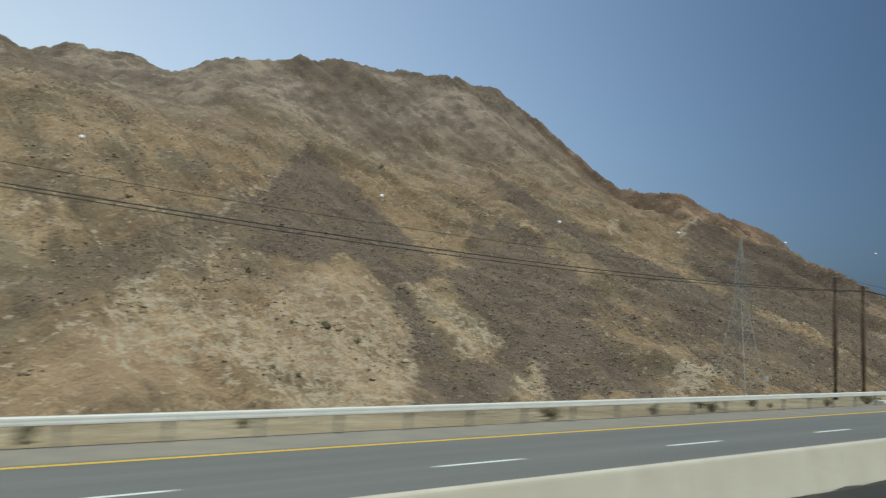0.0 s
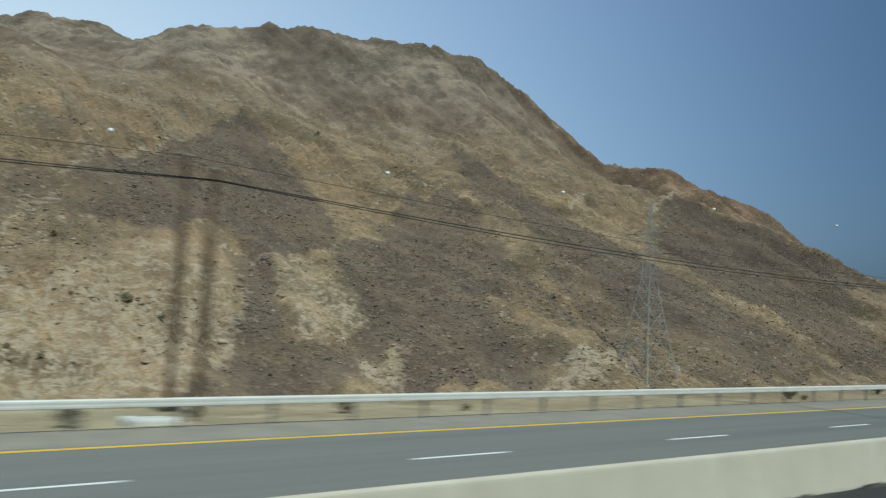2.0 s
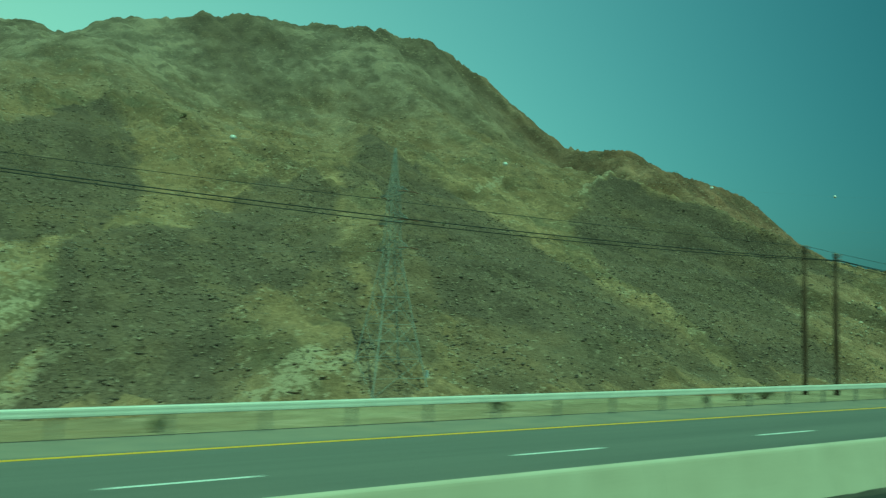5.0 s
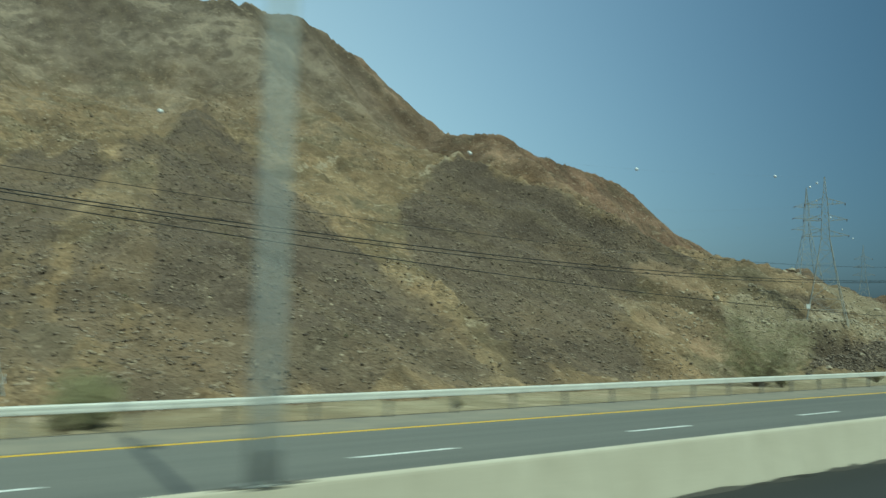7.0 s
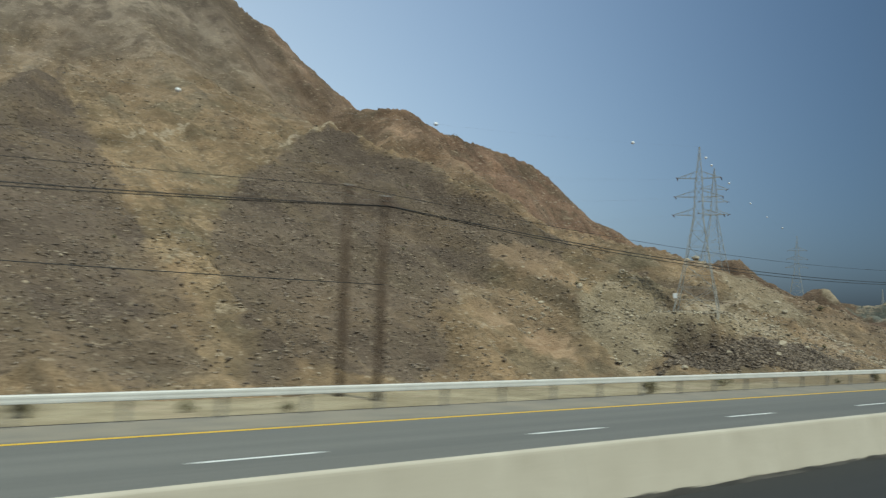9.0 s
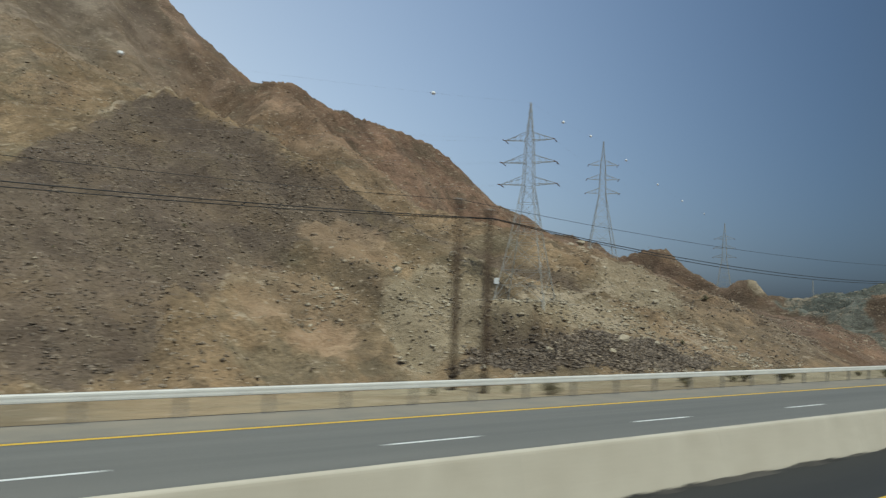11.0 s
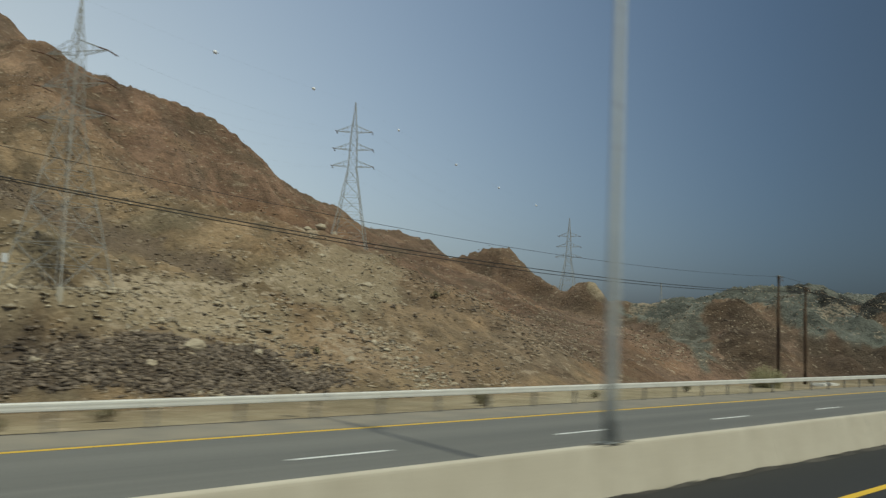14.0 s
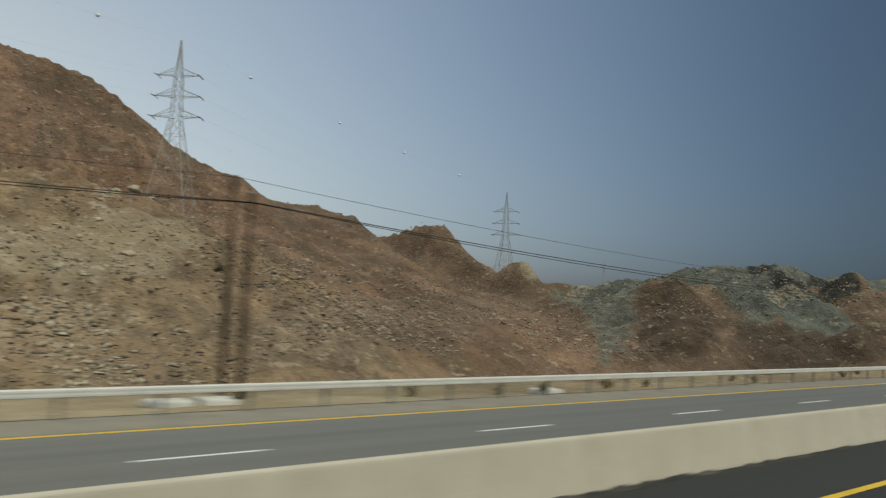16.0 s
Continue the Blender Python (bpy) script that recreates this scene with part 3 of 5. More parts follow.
zone("scree", 0.85, [(350, 228), (334, 230), (320, 219), (306, 207), (286, 169), (274, 136), (268, 116), (265, 104), (299, 106), (308, 118), (325, 136), (345, 143), (370, 139), (366, 155), (360, 172), (358, 196), (354, 215)], 3)
zone("scree", 0.95, [(281, 316), (259, 271), (235, 213), (223, 181), (214, 152), (208, 138), (214, 126), (227, 119), (257, 121), (263, 118), (264, 152), (276, 221), (279, 274)], 2.5)
zone("scree", 0.65, [(208, 138), (200, 118), (194, 107), (194, 103), (261, 101), (263, 120)], 4)
zone("tan", 0.85, [(289, 346), (277, 227), (265, 152), (263, 120), (260, 103), (264, 105), (268, 117), (270, 132), (280, 166), (306, 213), (331, 237), (358, 320)], 2.5)
zone("grey", 0.85, [(347, 119), (351, 121), (360, 129), (367, 126), (372, 118), (373, 114), (390, 114), (394, 110), (391, 97), (373, 97), (363, 100), (358, 104), (350, 101), (346, 101), (341, 102), (343, 110)], 2)
zone("scree", 0.90, [(348, 100), (351, 101), (357, 103), (363, 100), (373, 97), (388, 95), (394, 91), (398, 85), (395, 83), (366, 88), (347, 99)], 1.2)
zone("pink", 1.00, [(327, 114), (331, 119), (336, 123), (340, 116), (337, 112), (332, 106), (330, 108)], 1)
zone("pink", 0.85, [(326, 124), (330, 127), (333, 126), (329, 119), (325, 120)], 1)
zone("pink", 0.35, [(329, 141), (338, 147), (343, 139), (348, 123), (342, 115), (332, 121), (325, 119)], 3)
zone("pink", 0.50, [(349, 149), (359, 151), (366, 144), (364, 134), (354, 131), (347, 137)], 2)
zone("scree", 0.80, [(361, 174), (367, 164), (392, 191), (396, 159), (402, 137), (404, 116), (400, 123), (393, 145), (369, 131), (367, 145), (362, 159)], 2.5)
zone("washed", 0.90, [(376, 115), (388, 119), (403, 120), (404, 116), (401, 117), (382, 110), (378, 114)], 1)
zone("washed", 0.80, [(377, 100), (387, 101), (394, 99), (395, 96), (388, 97), (381, 100)], 0.8)
zone("washed", 0.55, [(47, 148), (61, 152), (72, 151), (82, 147), (100, 154), (107, 149), (89, 118), (62, 116), (64, 133), (51, 131), (39, 125)], 4)
zone("washed", 0.45, [(98, 207), (122, 242), (114, 238), (87, 193), (77, 176), (59, 153), (47, 148), (59, 160), (77, 182)], 3)
zone("washed", 0.60, [(122, 147), (137, 152), (132, 141), (121, 131), (116, 134)], 1.5)
zone("washed", 1.00, [(325, 229.5), (336, 232), (344, 234.5), (352, 233), (352.5, 231), (344, 230.5), (336.4, 228.8), (325.4, 227.8)], 0.6)
zone("grey", 1.00, [(581, 186), (585, 183), (586, 176), (581, 176), (579, 181)], 1)
zone("pink", 0.40, [(396, 99), (408, 98), (416, 100), (419, 92), (413, 85), (398, 83), (393, 84)], 4.0)
zone("pink", 0.45, [(405, 100), (413, 102), (421, 95), (427, 87), (420, 86), (407, 86), (398, 88), (398, 94)], 3.0)
zone("grey", 0.60, [(378, 101), (391, 120), (401, 121), (404, 105), (397, 95), (388, 97), (380, 97)], 3.0)
zone("washed", 0.60, [(374, 99), (380, 97), (389, 95), (393, 94), (396, 87), (397, 86), (393, 87), (388, 93), (378, 94), (373, 97)], 1.5)
zone("washed", 0.70, [(400, 123), (405, 119), (406, 115), (401, 116)], 1.2)
zone("varnish", 0.42, [(348, 100), (351, 101), (357, 103), (363, 100), (372, 97), (387, 94), (393, 90), (397, 85), (395, 83), (366, 88), (347, 99)], 1.0)
zone("varnish", 0.38, [(303, 436), (330, 409), (352, 414), (385, 407), (402, 396), (398, 380), (372, 384), (345, 386), (318, 404)], 6.0)
zone("varnish", 0.32, [(40, 612), (90, 600), (140, 582), (196, 550), (198, 528), (150, 548), (90, 570), (40, 585)], 8.0)
zone("heap", 1.00, [(600, 150), (604, 215), (640, 260), (1000, 260), (1000, 60), (640, 60), (622, 95)], 4)
zone("heap", 1.00, [(583, 175), (599, 174), (606, 167), (610, 161), (614, 155), (573, 131), (567, 132), (580, 159), (579, 171)], 2.0)
zone("heap", 1.00, [(621, 146), (611, 125), (611, 122), (640, 136), (592, 79), (569, 80), (584, 97), (564, 92), (584, 109), (595, 122)], 2.5)
zone("heap", 0.85, [(595, 179), (602, 157), (568, 129), (546, 114), (529, 104), (520, 100), (532, 112), (544, 125), (572, 152)], 2.5)
zone("brown", 0.70, [(564, 126), (576, 134), (581, 131), (588, 125), (577, 114), (567, 119)], 1.5)
zone("brown", 0.80, [(532, 102), (559, 120), (567, 121), (576, 114), (572, 106), (558, 98)], 2.0)
zone("brown", 0.70, [(557, 96), (573, 103), (581, 93), (600, 79), (586, 72), (570, 70), (548, 86)], 2.5)
zone("crag", 1.00, [(603, 107), (609, 100), (640, 116), (668, 140), (650, 140), (622, 121)], 1.2)
zone("crag", 1.00, [(609, 99), (616, 90), (632, 94), (705, 134), (700, 144), (640, 112)], 1.2)
zone("washed", 0.90, [(582, 184), (584, 180), (594, 184), (581, 178), (580, 182)], 0.8)
zone("scree", 0.30, [(420, 113), (505, 181), (579, 231), (578, 217), (517, 160), (429, 94), (417, 86), (399, 86), (400, 93)], 6.0)
zone("scree", 0.55, [(578, 196), (581, 186), (581, 173), (485, 108), (450, 84), (417, 84), (445, 104)], 5.0)
zone("washed", 0.8, [(572, 160), (574, 150), (590, 146), (592, 156)], 1.5)
zone("washed", 0.7, [(598, 118), (596, 104), (606, 98), (608, 110)], 1.5)
zone("washed", 1.0, [(38.7, 139.5), (41.7, 135.3), (41.7, 132.1), (42.6, 125.2), (44.5, 121.2), (43.5, 120.8), (41.4, 124.8), (40.3, 131.9), (40.3, 134.7), (37.3, 138.5)], 0.8)
zone("washed", 1.0, [(72.0, 152.6), (69.0, 146.0), (71.9, 139.1), (70.8, 131.9), (69.6, 127.8), (68.4, 128.2), (69.2, 132.1), (70.1, 138.9), (67.0, 146.0), (70.0, 153.4)], 0.8)
zone("washed", 1.0, [(69.8, 144.8), (65.6, 130.9), (65.5, 123.0), (64.5, 123.0), (64.4, 131.1), (68.2, 145.2)], 0.8)
zone("washed", 1.0, [(50.8, 145.1), (51.4, 139.6), (58.2, 139.6), (63.3, 135.4), (62.7, 134.6), (57.8, 138.4), (50.6, 138.4), (49.2, 144.9)], 0.8)
zone("washed", 1.0, [(58.7, 131.1), (59.4, 124.1), (58.6, 123.9), (57.3, 130.9)], 0.8)
zone("washed", 1.0, [(86.7, 134.6), (81.6, 125.0), (86.3, 120.3), (85.7, 119.7), (80.4, 125.0), (85.3, 135.4)], 0.8)
zone("washed", 1.0, [(116.1, 153.2), (99.8, 131.3), (88.6, 120.4), (87.4, 121.6), (98.2, 132.7), (113.9, 154.8)], 0.8)
zone("washed", 1.0, [(106.7, 157.6), (99.6, 143.7), (96.4, 136.8), (95.6, 137.2), (98.4, 144.3), (105.3, 158.4)], 0.8)
zone("washed", 1.0, [(67.7, 165.3), (58.6, 155.5), (53.5, 149.6), (52.5, 150.4), (57.4, 156.5), (66.3, 166.7)], 0.8)
zone("washed", 1.0, [(84.9, 183.3), (77.8, 174.4), (70.6, 164.6), (69.4, 165.4), (76.2, 175.6), (83.1, 184.7)], 0.8)
zone("washed", 1.0, [(113.1, 172.9), (130.4, 171.6), (128.5, 160.9), (127.5, 161.1), (129.6, 170.4), (112.9, 171.1)], 0.8)
zone("washed", 0.9, [(134.3, 150.7), (132.9, 145.6), (127.7, 137.6), (126.3, 138.4), (131.1, 146.4), (131.7, 151.3)], 1.0)
zone("washed", 0.9, [(134.9, 131.3), (130.5, 126.2), (121.3, 122.3), (120.7, 123.7), (129.5, 127.8), (133.1, 132.7)], 1.0)
zone("washed", 0.9, [(162.4, 114.3), (162.8, 110.2), (161.2, 109.8), (159.6, 113.7)], 1.0)
zone("washed", 0.9, [(306.9, 248.8), (284.6, 232.3), (283.4, 233.7), (305.1, 251.2)], 1.0)
zone("washed", 0.9, [(277.1, 211.1), (282.6, 204.6), (281.4, 203.4), (274.9, 208.9)], 1.0)
zone("washed", 0.40, [(132, 179), (136, 174), (138, 167), (137, 151), (133, 141), (125, 134), (122, 139), (121, 147), (125, 162)], 4.0)
zone("washed", 1.00, [(118, 123), (126, 127), (139, 136), (139, 131), (130, 121)], 3.0)
zone("washed", 0.38, [(82, 155), (96, 168), (110, 169), (112, 157), (104, 140), (94, 123), (82, 122), (71, 128), (63, 128), (67, 145)], 4.0)
zone("washed", 1.00, [(167, 112), (171, 116), (179, 113), (177, 106), (167, 109)], 0.8)
zone("washed", 0.88, [(154, 111), (165, 117), (175, 117), (166, 107)], 1.5)
zone("washed", 0.88, [(377, 104), (389, 117), (398, 118), (389, 103), (380, 99)], 0.8)
zone("washed", 0.62, [(374, 98), (381, 109), (392, 116), (400, 112), (398, 101), (390, 99), (383, 101)], 0.8)
zone("washed", 0.88, [(430, 142), (445, 173), (478, 215), (455, 171)], 0.8)
zone("washed", 0.62, [(404, 112), (409, 121), (419, 126), (416, 116), (410, 113)], 0.8)
zone("washed", 0.50, [(420, 150), (448, 223), (454, 223), (439, 185)], 2.0)
zone("washed", 0.50, [(400, 94), (406, 101), (419, 107), (424, 98), (411, 88), (402, 89)], 3.0)
zone("washed", 1.00, [(581.5, 183.5), (584, 181.5), (585, 176), (580.5, 176.5), (580, 180)], 0.7)
zone("washed", 0.88, [(596, 176), (611, 166), (599, 164)], 0.8)
zone("washed", 0.44, [(434, 88), (448, 103), (484, 129), (473, 107), (451, 87)], 3.0)


def make_up(x, y):
    """Shares of dark scree, grey gravel, pink earth, red rock and grey heap at each place."""
    wx = x + 1.6 * fractal(x, y, 24, 41, 3) + 1.2 * fractal(x, y, 5, 44, 3)
    wy = y + 2.0 * fractal(x, y, 30, 51, 3) + 1.2 * fractal(x, y, 5, 54, 3)
    # stones run downhill in long tongues
    tongue = 0.62 * fractal(wx, wy * 0.12, 5.5, 57, 4, 0.6) + 0.28 * fractal(x, y, 2.6, 58, 3)
    out = {k: np.zeros(x.shape) for k in ("scree", "grey", "pink", "red", "heap", "washed", "crag", "varnish")}
    for kind, weight, outline, soft in ZONES:
        o = np.array(outline)
        sel = (x > o[:, 0].min() - 25) & (x < o[:, 0].max() + 25) & (y > o[:, 1].min() - 25) & (y < o[:, 1].max() + 25)
        if not sel.any():
            continue
        w = weight * step(inside(wx[sel], wy[sel], outline, soft) + tongue[sel] * (0.5 if kind == "washed" else 1.0), -0.5, 0.5)
        if kind == "tan":
            for k in ("scree", "grey"):
                out[k][sel] *= 1 - w
        elif kind == "brown":
            out["heap"][sel] *= 1 - w
            out["varnish"][sel] = np.maximum(out["varnish"][sel], w)
        else:
            out[kind][sel] = np.maximum(out[kind][sel], w)
    out["red"] = np.maximum(out["red"], step(wx + 0.45 * (np.minimum(wy, 245) - 200), 368, 465) * (1 - 0.35 * step(wx, 560, 600)))
    drift = fractal(wx + 0.1 * wy, wy * 0.45, 30, 61, 5, 0.6)
    out["scree"] = np.maximum(out["scree"], 0.75 * step(drift, -0.15, 0.75) * step(wy, 220, 420) * (1 - 0.7 * out["red"]))
    out["scree"] = np.maximum(out["scree"], 0.45 * out["red"] * step(fractal(wx, wy * 0.4, 20, 66, 4, 0.6), 0.15, 0.7))
    out["scree"] = np.maximum(out["scree"], 0.45 * out["red"] * step(wx, 490, 560))
    out["red"] = out["red"] * (1 - out["heap"])
    return out


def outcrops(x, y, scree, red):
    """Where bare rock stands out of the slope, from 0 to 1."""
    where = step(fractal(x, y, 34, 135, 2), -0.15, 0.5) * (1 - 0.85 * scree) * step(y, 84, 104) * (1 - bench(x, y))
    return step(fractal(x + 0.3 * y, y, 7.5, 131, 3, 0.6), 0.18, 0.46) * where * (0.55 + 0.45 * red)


def stony(x, y, scree, red):
    """The rough surface that lies on the land: gullies, ledges, crags and stones."""
    hill = step(y, 75, 118) * (1 - 0.85 * bench(x, y))
    sec = section(np.clip(x, FOOT_X[0], FOOT_X[-1]))
    crag = step(y, sec[..., 4] - 70, sec[..., 4] - 10) * (1 - 0.3 * red)
    crag = np.maximum(crag, 0.4 * step(x, 440, 490) * (1 - step(x, 600, 640)))
    bend = 9 * fractal(x, y, 60, 12, 2)
    gully = np.abs(fractal(x + 0.15 * y + bend, y * 0.16, 22, 11, 4, 0.55)) - 0.35
    rill = np.abs(fractal(x + 0.5 * bend, y * 0.2, 7, 16, 3, 0.55)) - 0.35
    lump = fractal(x, y, 12, 21, 3)
    ledge = np.abs(fractal(x, y, 6.0, 31, 4, 0.6)) - 0.3
    block = np.abs(fractal(x, y, 16.0, 33, 3, 0.5)) - 0.3
    rough = fractal(x, y, 2.6, 36, 2, 0.6)
    calm = 1 - 0.65 * scree
    soft_hill = 1 - 0.25 * red
    hill = hill * (1 - 0.45 * step(x, 590, 630))
    z = hill * (3.2 * gully * (1 - 0.65 * red) + 0.9 * rill * calm * (1 - 0.6 * red) + 1.0 * lump * calm + (1.1 * ledge * (1 - 0.4 * crag) + 1.7 * crag * block) * calm * soft_hill + 0.34 * rough * soft_hill * (1 - 0.6 * crag))
    z = z + outcrops(x, y, scree, red) * (1.0 + 0.9 * fractal(x, y, 3.4, 133, 3, 0.6))
    return z + (1 - hill) * step(y, 22.5, 27) * 0.12 * fractal(x, y, 3, 71, 3)


def ground_height(x, y):
    x, y = np.atleast_1d(np.asarray(x, float)), np.atleast_1d(np.asarray(y, float))
    k = make_up(x, y)
    return land(x, y) + stony(x, y, k["scree"], k["red"])


# ---- helpers for building ----
def thing(name, label, category, group="", kind="", at=(0, 0, 0)):
    ob = new(name)
    ob.empty_display_size = 0.2
    ob.location = at
    return tagged(ob, label, category, group, kind)


def part(name, bm, mat, parent, label="", smooth=False):
    """Links a bmesh, or a finished mesh, as one mesh object under a thing or a part."""
    if isinstance(bm, bpy.types.Mesh):
        me = bm
    else:
        me = bpy.data.meshes.new(name)
        bm.to_mesh(me)
        bm.free()
        me.materials.append(mat)
        if smooth:
            me.polygons.foreach_set("use_smooth", [True] * len(me.polygons))
    ob = new(name, me)
    ob.parent = parent
    if label:
        ob["label"] = label
    return ob


def single(name, me, label, category, group="", kind="", at=(0, 0, 0)):
    ob = new(name, me)
    ob.location = at
    return tagged(ob, label, category, group, kind)


def bar(bm, a, b, w, d=None):
    """A straight square bar from a to b."""
    a, b = Vector(a), Vector(b)
    ax = (b - a)
    if ax.length < 1e-6:
        return
    q = ax.to_track_quat("Z", "Y")
    d = w if d is None else d
    ring = []
    for p in (a, b):
        ring.append([bm.verts.new(p + q @ Vector((sx * w / 2, sy * d / 2, 0))) for sx, sy in ((-1, -1), (1, -1), (1, 1), (-1, 1))])
    for i in range(4):
        bm.faces.new((ring[0][i], ring[0][(i + 1) % 4], ring[1][(i + 1) % 4], ring[1][i]))
    bm.faces.new(ring[0][::-1])
    bm.faces.new(ring[1])


def tube(bm, points, radii, sides=10, caps=True):
    """A round tube through the points with a radius at each."""
    pts = [Vector(p) for p in points]
    if isinstance(radii, (int, float)):
        radii = [radii] * len(pts)
    rings = []
    for i, p in enumerate(pts):
        ax = (pts[min(i + 1, len(pts) - 1)] - pts[max(i - 1, 0)]).normalized()
        q = ax.to_track_quat("Z", "Y")
        rings.append([bm.verts.new(p + q @ Vector((radii[i] * math.cos(a), radii[i] * math.sin(a), 0))) for a in (2 * math.pi * k / sides for k in range(sides))])
    for r0, r1 in zip(rings, rings[1:]):
        for k in range(sides):
            bm.faces.new((r0[k], r0[(k + 1) % sides], r1[(k + 1) % sides], r1[k]))
    if caps:
        bm.faces.new(rings[0][::-1])
        bm.faces.new(rings[-1])


def box(bm, centre, size, bevel=0.0):
    cx, cy, cz = centre
    m = Matrix.Translation(centre) @ Matrix.Diagonal((*size, 1))
    made = bmesh.ops.create_cube(bm, size=1.0, matrix=m)
    if bevel:
        edges = list({e for v in made["verts"] for e in v.link_edges})
        bmesh.ops.bevel(bm, geom=edges, offset=bevel, segments=2, affect="EDGES")


def extruded(profile, length):
    """A closed profile of (y, z) drawn out along +x from 0, as a bmesh."""
    bm = bmesh.new()
    a = [bm.verts.new((0, y, z)) for y, z in profile]
    b = [bm.verts.new((length, y, z)) for y, z in profile]
    n = len(profile)
    for i in range(n):
        bm.faces.new((a[i], b[i], b[(i + 1) % n], a[(i + 1) % n]))
    bm.faces.new(a)
    bm.faces.new(b[::-1])
    bmesh.ops.recalc_face_normals(bm, faces=bm.faces)
    return bm


# ---- ground: one sheet to the horizon ----
def spaced(*stretches):
    out = []
    for lo, hi, d in stretches:
        out += list(np.arange(lo, hi, d))
    return np.array(out + [stretches[-1][1]], float)


gx = spaced((-4200, -600, 400), (-600, -160, 40), (-160, 0, 5), (0, 40, 2.0), (40, 560, 1.25), (560, 720, 1.8), (720, 1000, 7), (1000, 1400, 40), (1400, 4600, 400))
gy = spaced((-4000, -400, 400), (-400, -40, 60), (-40, 21.2, 15.3), (21.6, 30, 0.8), (30, 80, 4), (80, 200, 1.1), (200, 300, 1.5), (300, 440, 2.0), (440, 580, 2.8), (580, 760, 9), (760, 1600, 70), (1600, 4800, 400))
GX, GY = np.meshgrid(gx, gy)
kinds = make_up(GX.ravel(), GY.ravel())
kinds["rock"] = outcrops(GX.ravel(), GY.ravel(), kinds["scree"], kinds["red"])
GZ = land(GX, GY)
GZ = GZ + stony(GX, GY, kinds["scree"].reshape(GX.shape), kinds["red"].reshape(GX.shape))
GZ = np.where(GY < 21.5, -0.30, GZ)
ground_mesh = bpy.data.meshes.new("ground")
nx, ny = len(gx), len(gy)
corner = (np.arange(ny - 1)[:, None] * nx + np.arange(nx - 1)[None, :]).ravel()
quads = np.column_stack((corner, corner + 1, corner + nx + 1, corner + nx))
ground_mesh.vertices.add(nx * ny)
ground_mesh.vertices.foreach_set("co", np.column_stack((GX.ravel(), GY.ravel(), GZ.ravel())).astype(np.float32).ravel())
ground_mesh.loops.add(quads.size)
ground_mesh.loops.foreach_set("vertex_index", quads.ravel().astype(np.int32))
ground_mesh.polygons.add(len(quads))
ground_mesh.polygons.foreach_set("loop_start", np.arange(0, quads.size, 4, dtype=np.int32))
ground_mesh.update(calc_edges=True)
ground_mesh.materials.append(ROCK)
verge_share = (1 - step(GY.ravel(), 26, 34)) * (GY.ravel() > 21)
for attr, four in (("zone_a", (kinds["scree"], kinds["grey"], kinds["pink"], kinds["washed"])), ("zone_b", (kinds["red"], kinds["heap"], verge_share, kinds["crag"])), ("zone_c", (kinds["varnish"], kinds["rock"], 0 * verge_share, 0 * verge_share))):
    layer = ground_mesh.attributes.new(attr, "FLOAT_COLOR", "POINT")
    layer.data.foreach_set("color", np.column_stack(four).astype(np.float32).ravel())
ground_mesh.validate()
single("ground", ground_mesh, "dry tan desert hillside with dark scree fans", "hillside", kind="structure")


# ---- road ----
ROAD_FROM, ROAD_TO = -420.0, 1500.0
road = thing("road", "dark grey asphalt motorway with dusty shoulders", "road", kind="structure")


def sheet(x0, x1, y0, y1, z, nx_=1, thick=0.0):
    bm = bmesh.new()
    cols = []
    for i in range(nx_ + 1):
        x = x0 + (x1 - x0) * i / nx_
        cols.append((bm.verts.new((x, y0, z)), bm.verts.new((x, y1, z))))
    for a, b in zip(cols, cols[1:]):
        bm.faces.new((a[0], b[0], b[1], a[1]))
    return bm


def slab(x0, x1, y0, y1, top, bottom):
    return extruded([(y0, bottom), (y1, bottom), (y1, top), (y0, top)], x1 - x0)


far_lane = part("carriageway", slab(ROAD_FROM, ROAD_TO, 9.6, 21.2, 0.0, -0.35), ASPHALT, road, "far carriageway of grey asphalt")
near_lane = part("carriageway", slab(ROAD_FROM, ROAD_TO, -9.0, 9.6, -0.002, -0.35), ASPHALT_OLD_TINTED, road, "near carriageway of worn asphalt, darkened in colour for window tint")
for ob in (far_lane, near_lane):
    ob.location.x = ROAD_FROM
for y in (18.62, 6.37):
    part("edge_line", sheet(ROAD_FROM, ROAD_TO, y - 0.10, y + 0.10, 0.004), YELLOW, road, "solid yellow edge line, slightly worn")
dash_mesh = bpy.data.meshes.new("lane_dash")
db = sheet(0, 2.77, 15.06, 15.20, 0.004)
db.to_mesh(dash_mesh)
db.free()
dash_mesh.materials.append(WHITE)
for k in range(-4, 66):
    dash = part("lane_dash", dash_mesh, WHITE, road)
    dash.location.x = -5.67 + 9.0 * k

# ---- concrete median barrier ----
barrier = thing("median_barrier", "long cream concrete motorway median barrier, dusty", "barrier")
PANEL = 6.0
profile = [(8.90, -0.05), (8.905, 0.04), (9.02, 0.36), (9.10, 0.60), (9.18, 0.86), (9.20, 0.895), (9.235, 0.91), (9.375, 0.91), (9.41, 0.895), (9.43, 0.86), (9.51, 0.60), (9.59, 0.36), (9.705, 0.04), (9.71, -0.05)]
pb = extruded(profile, PANEL - 0.012)
panel_mesh = bpy.data.meshes.new("barrier_panel")
pb.to_mesh(panel_mesh)
pb.free()
panel_mesh.materials.append(CONCRETE)
for k in range(-8, 104):
    p_ob = part("barrier_panel", panel_mesh, CONCRETE, barrier)
    p_ob.location.x = PANEL * k + 1.3
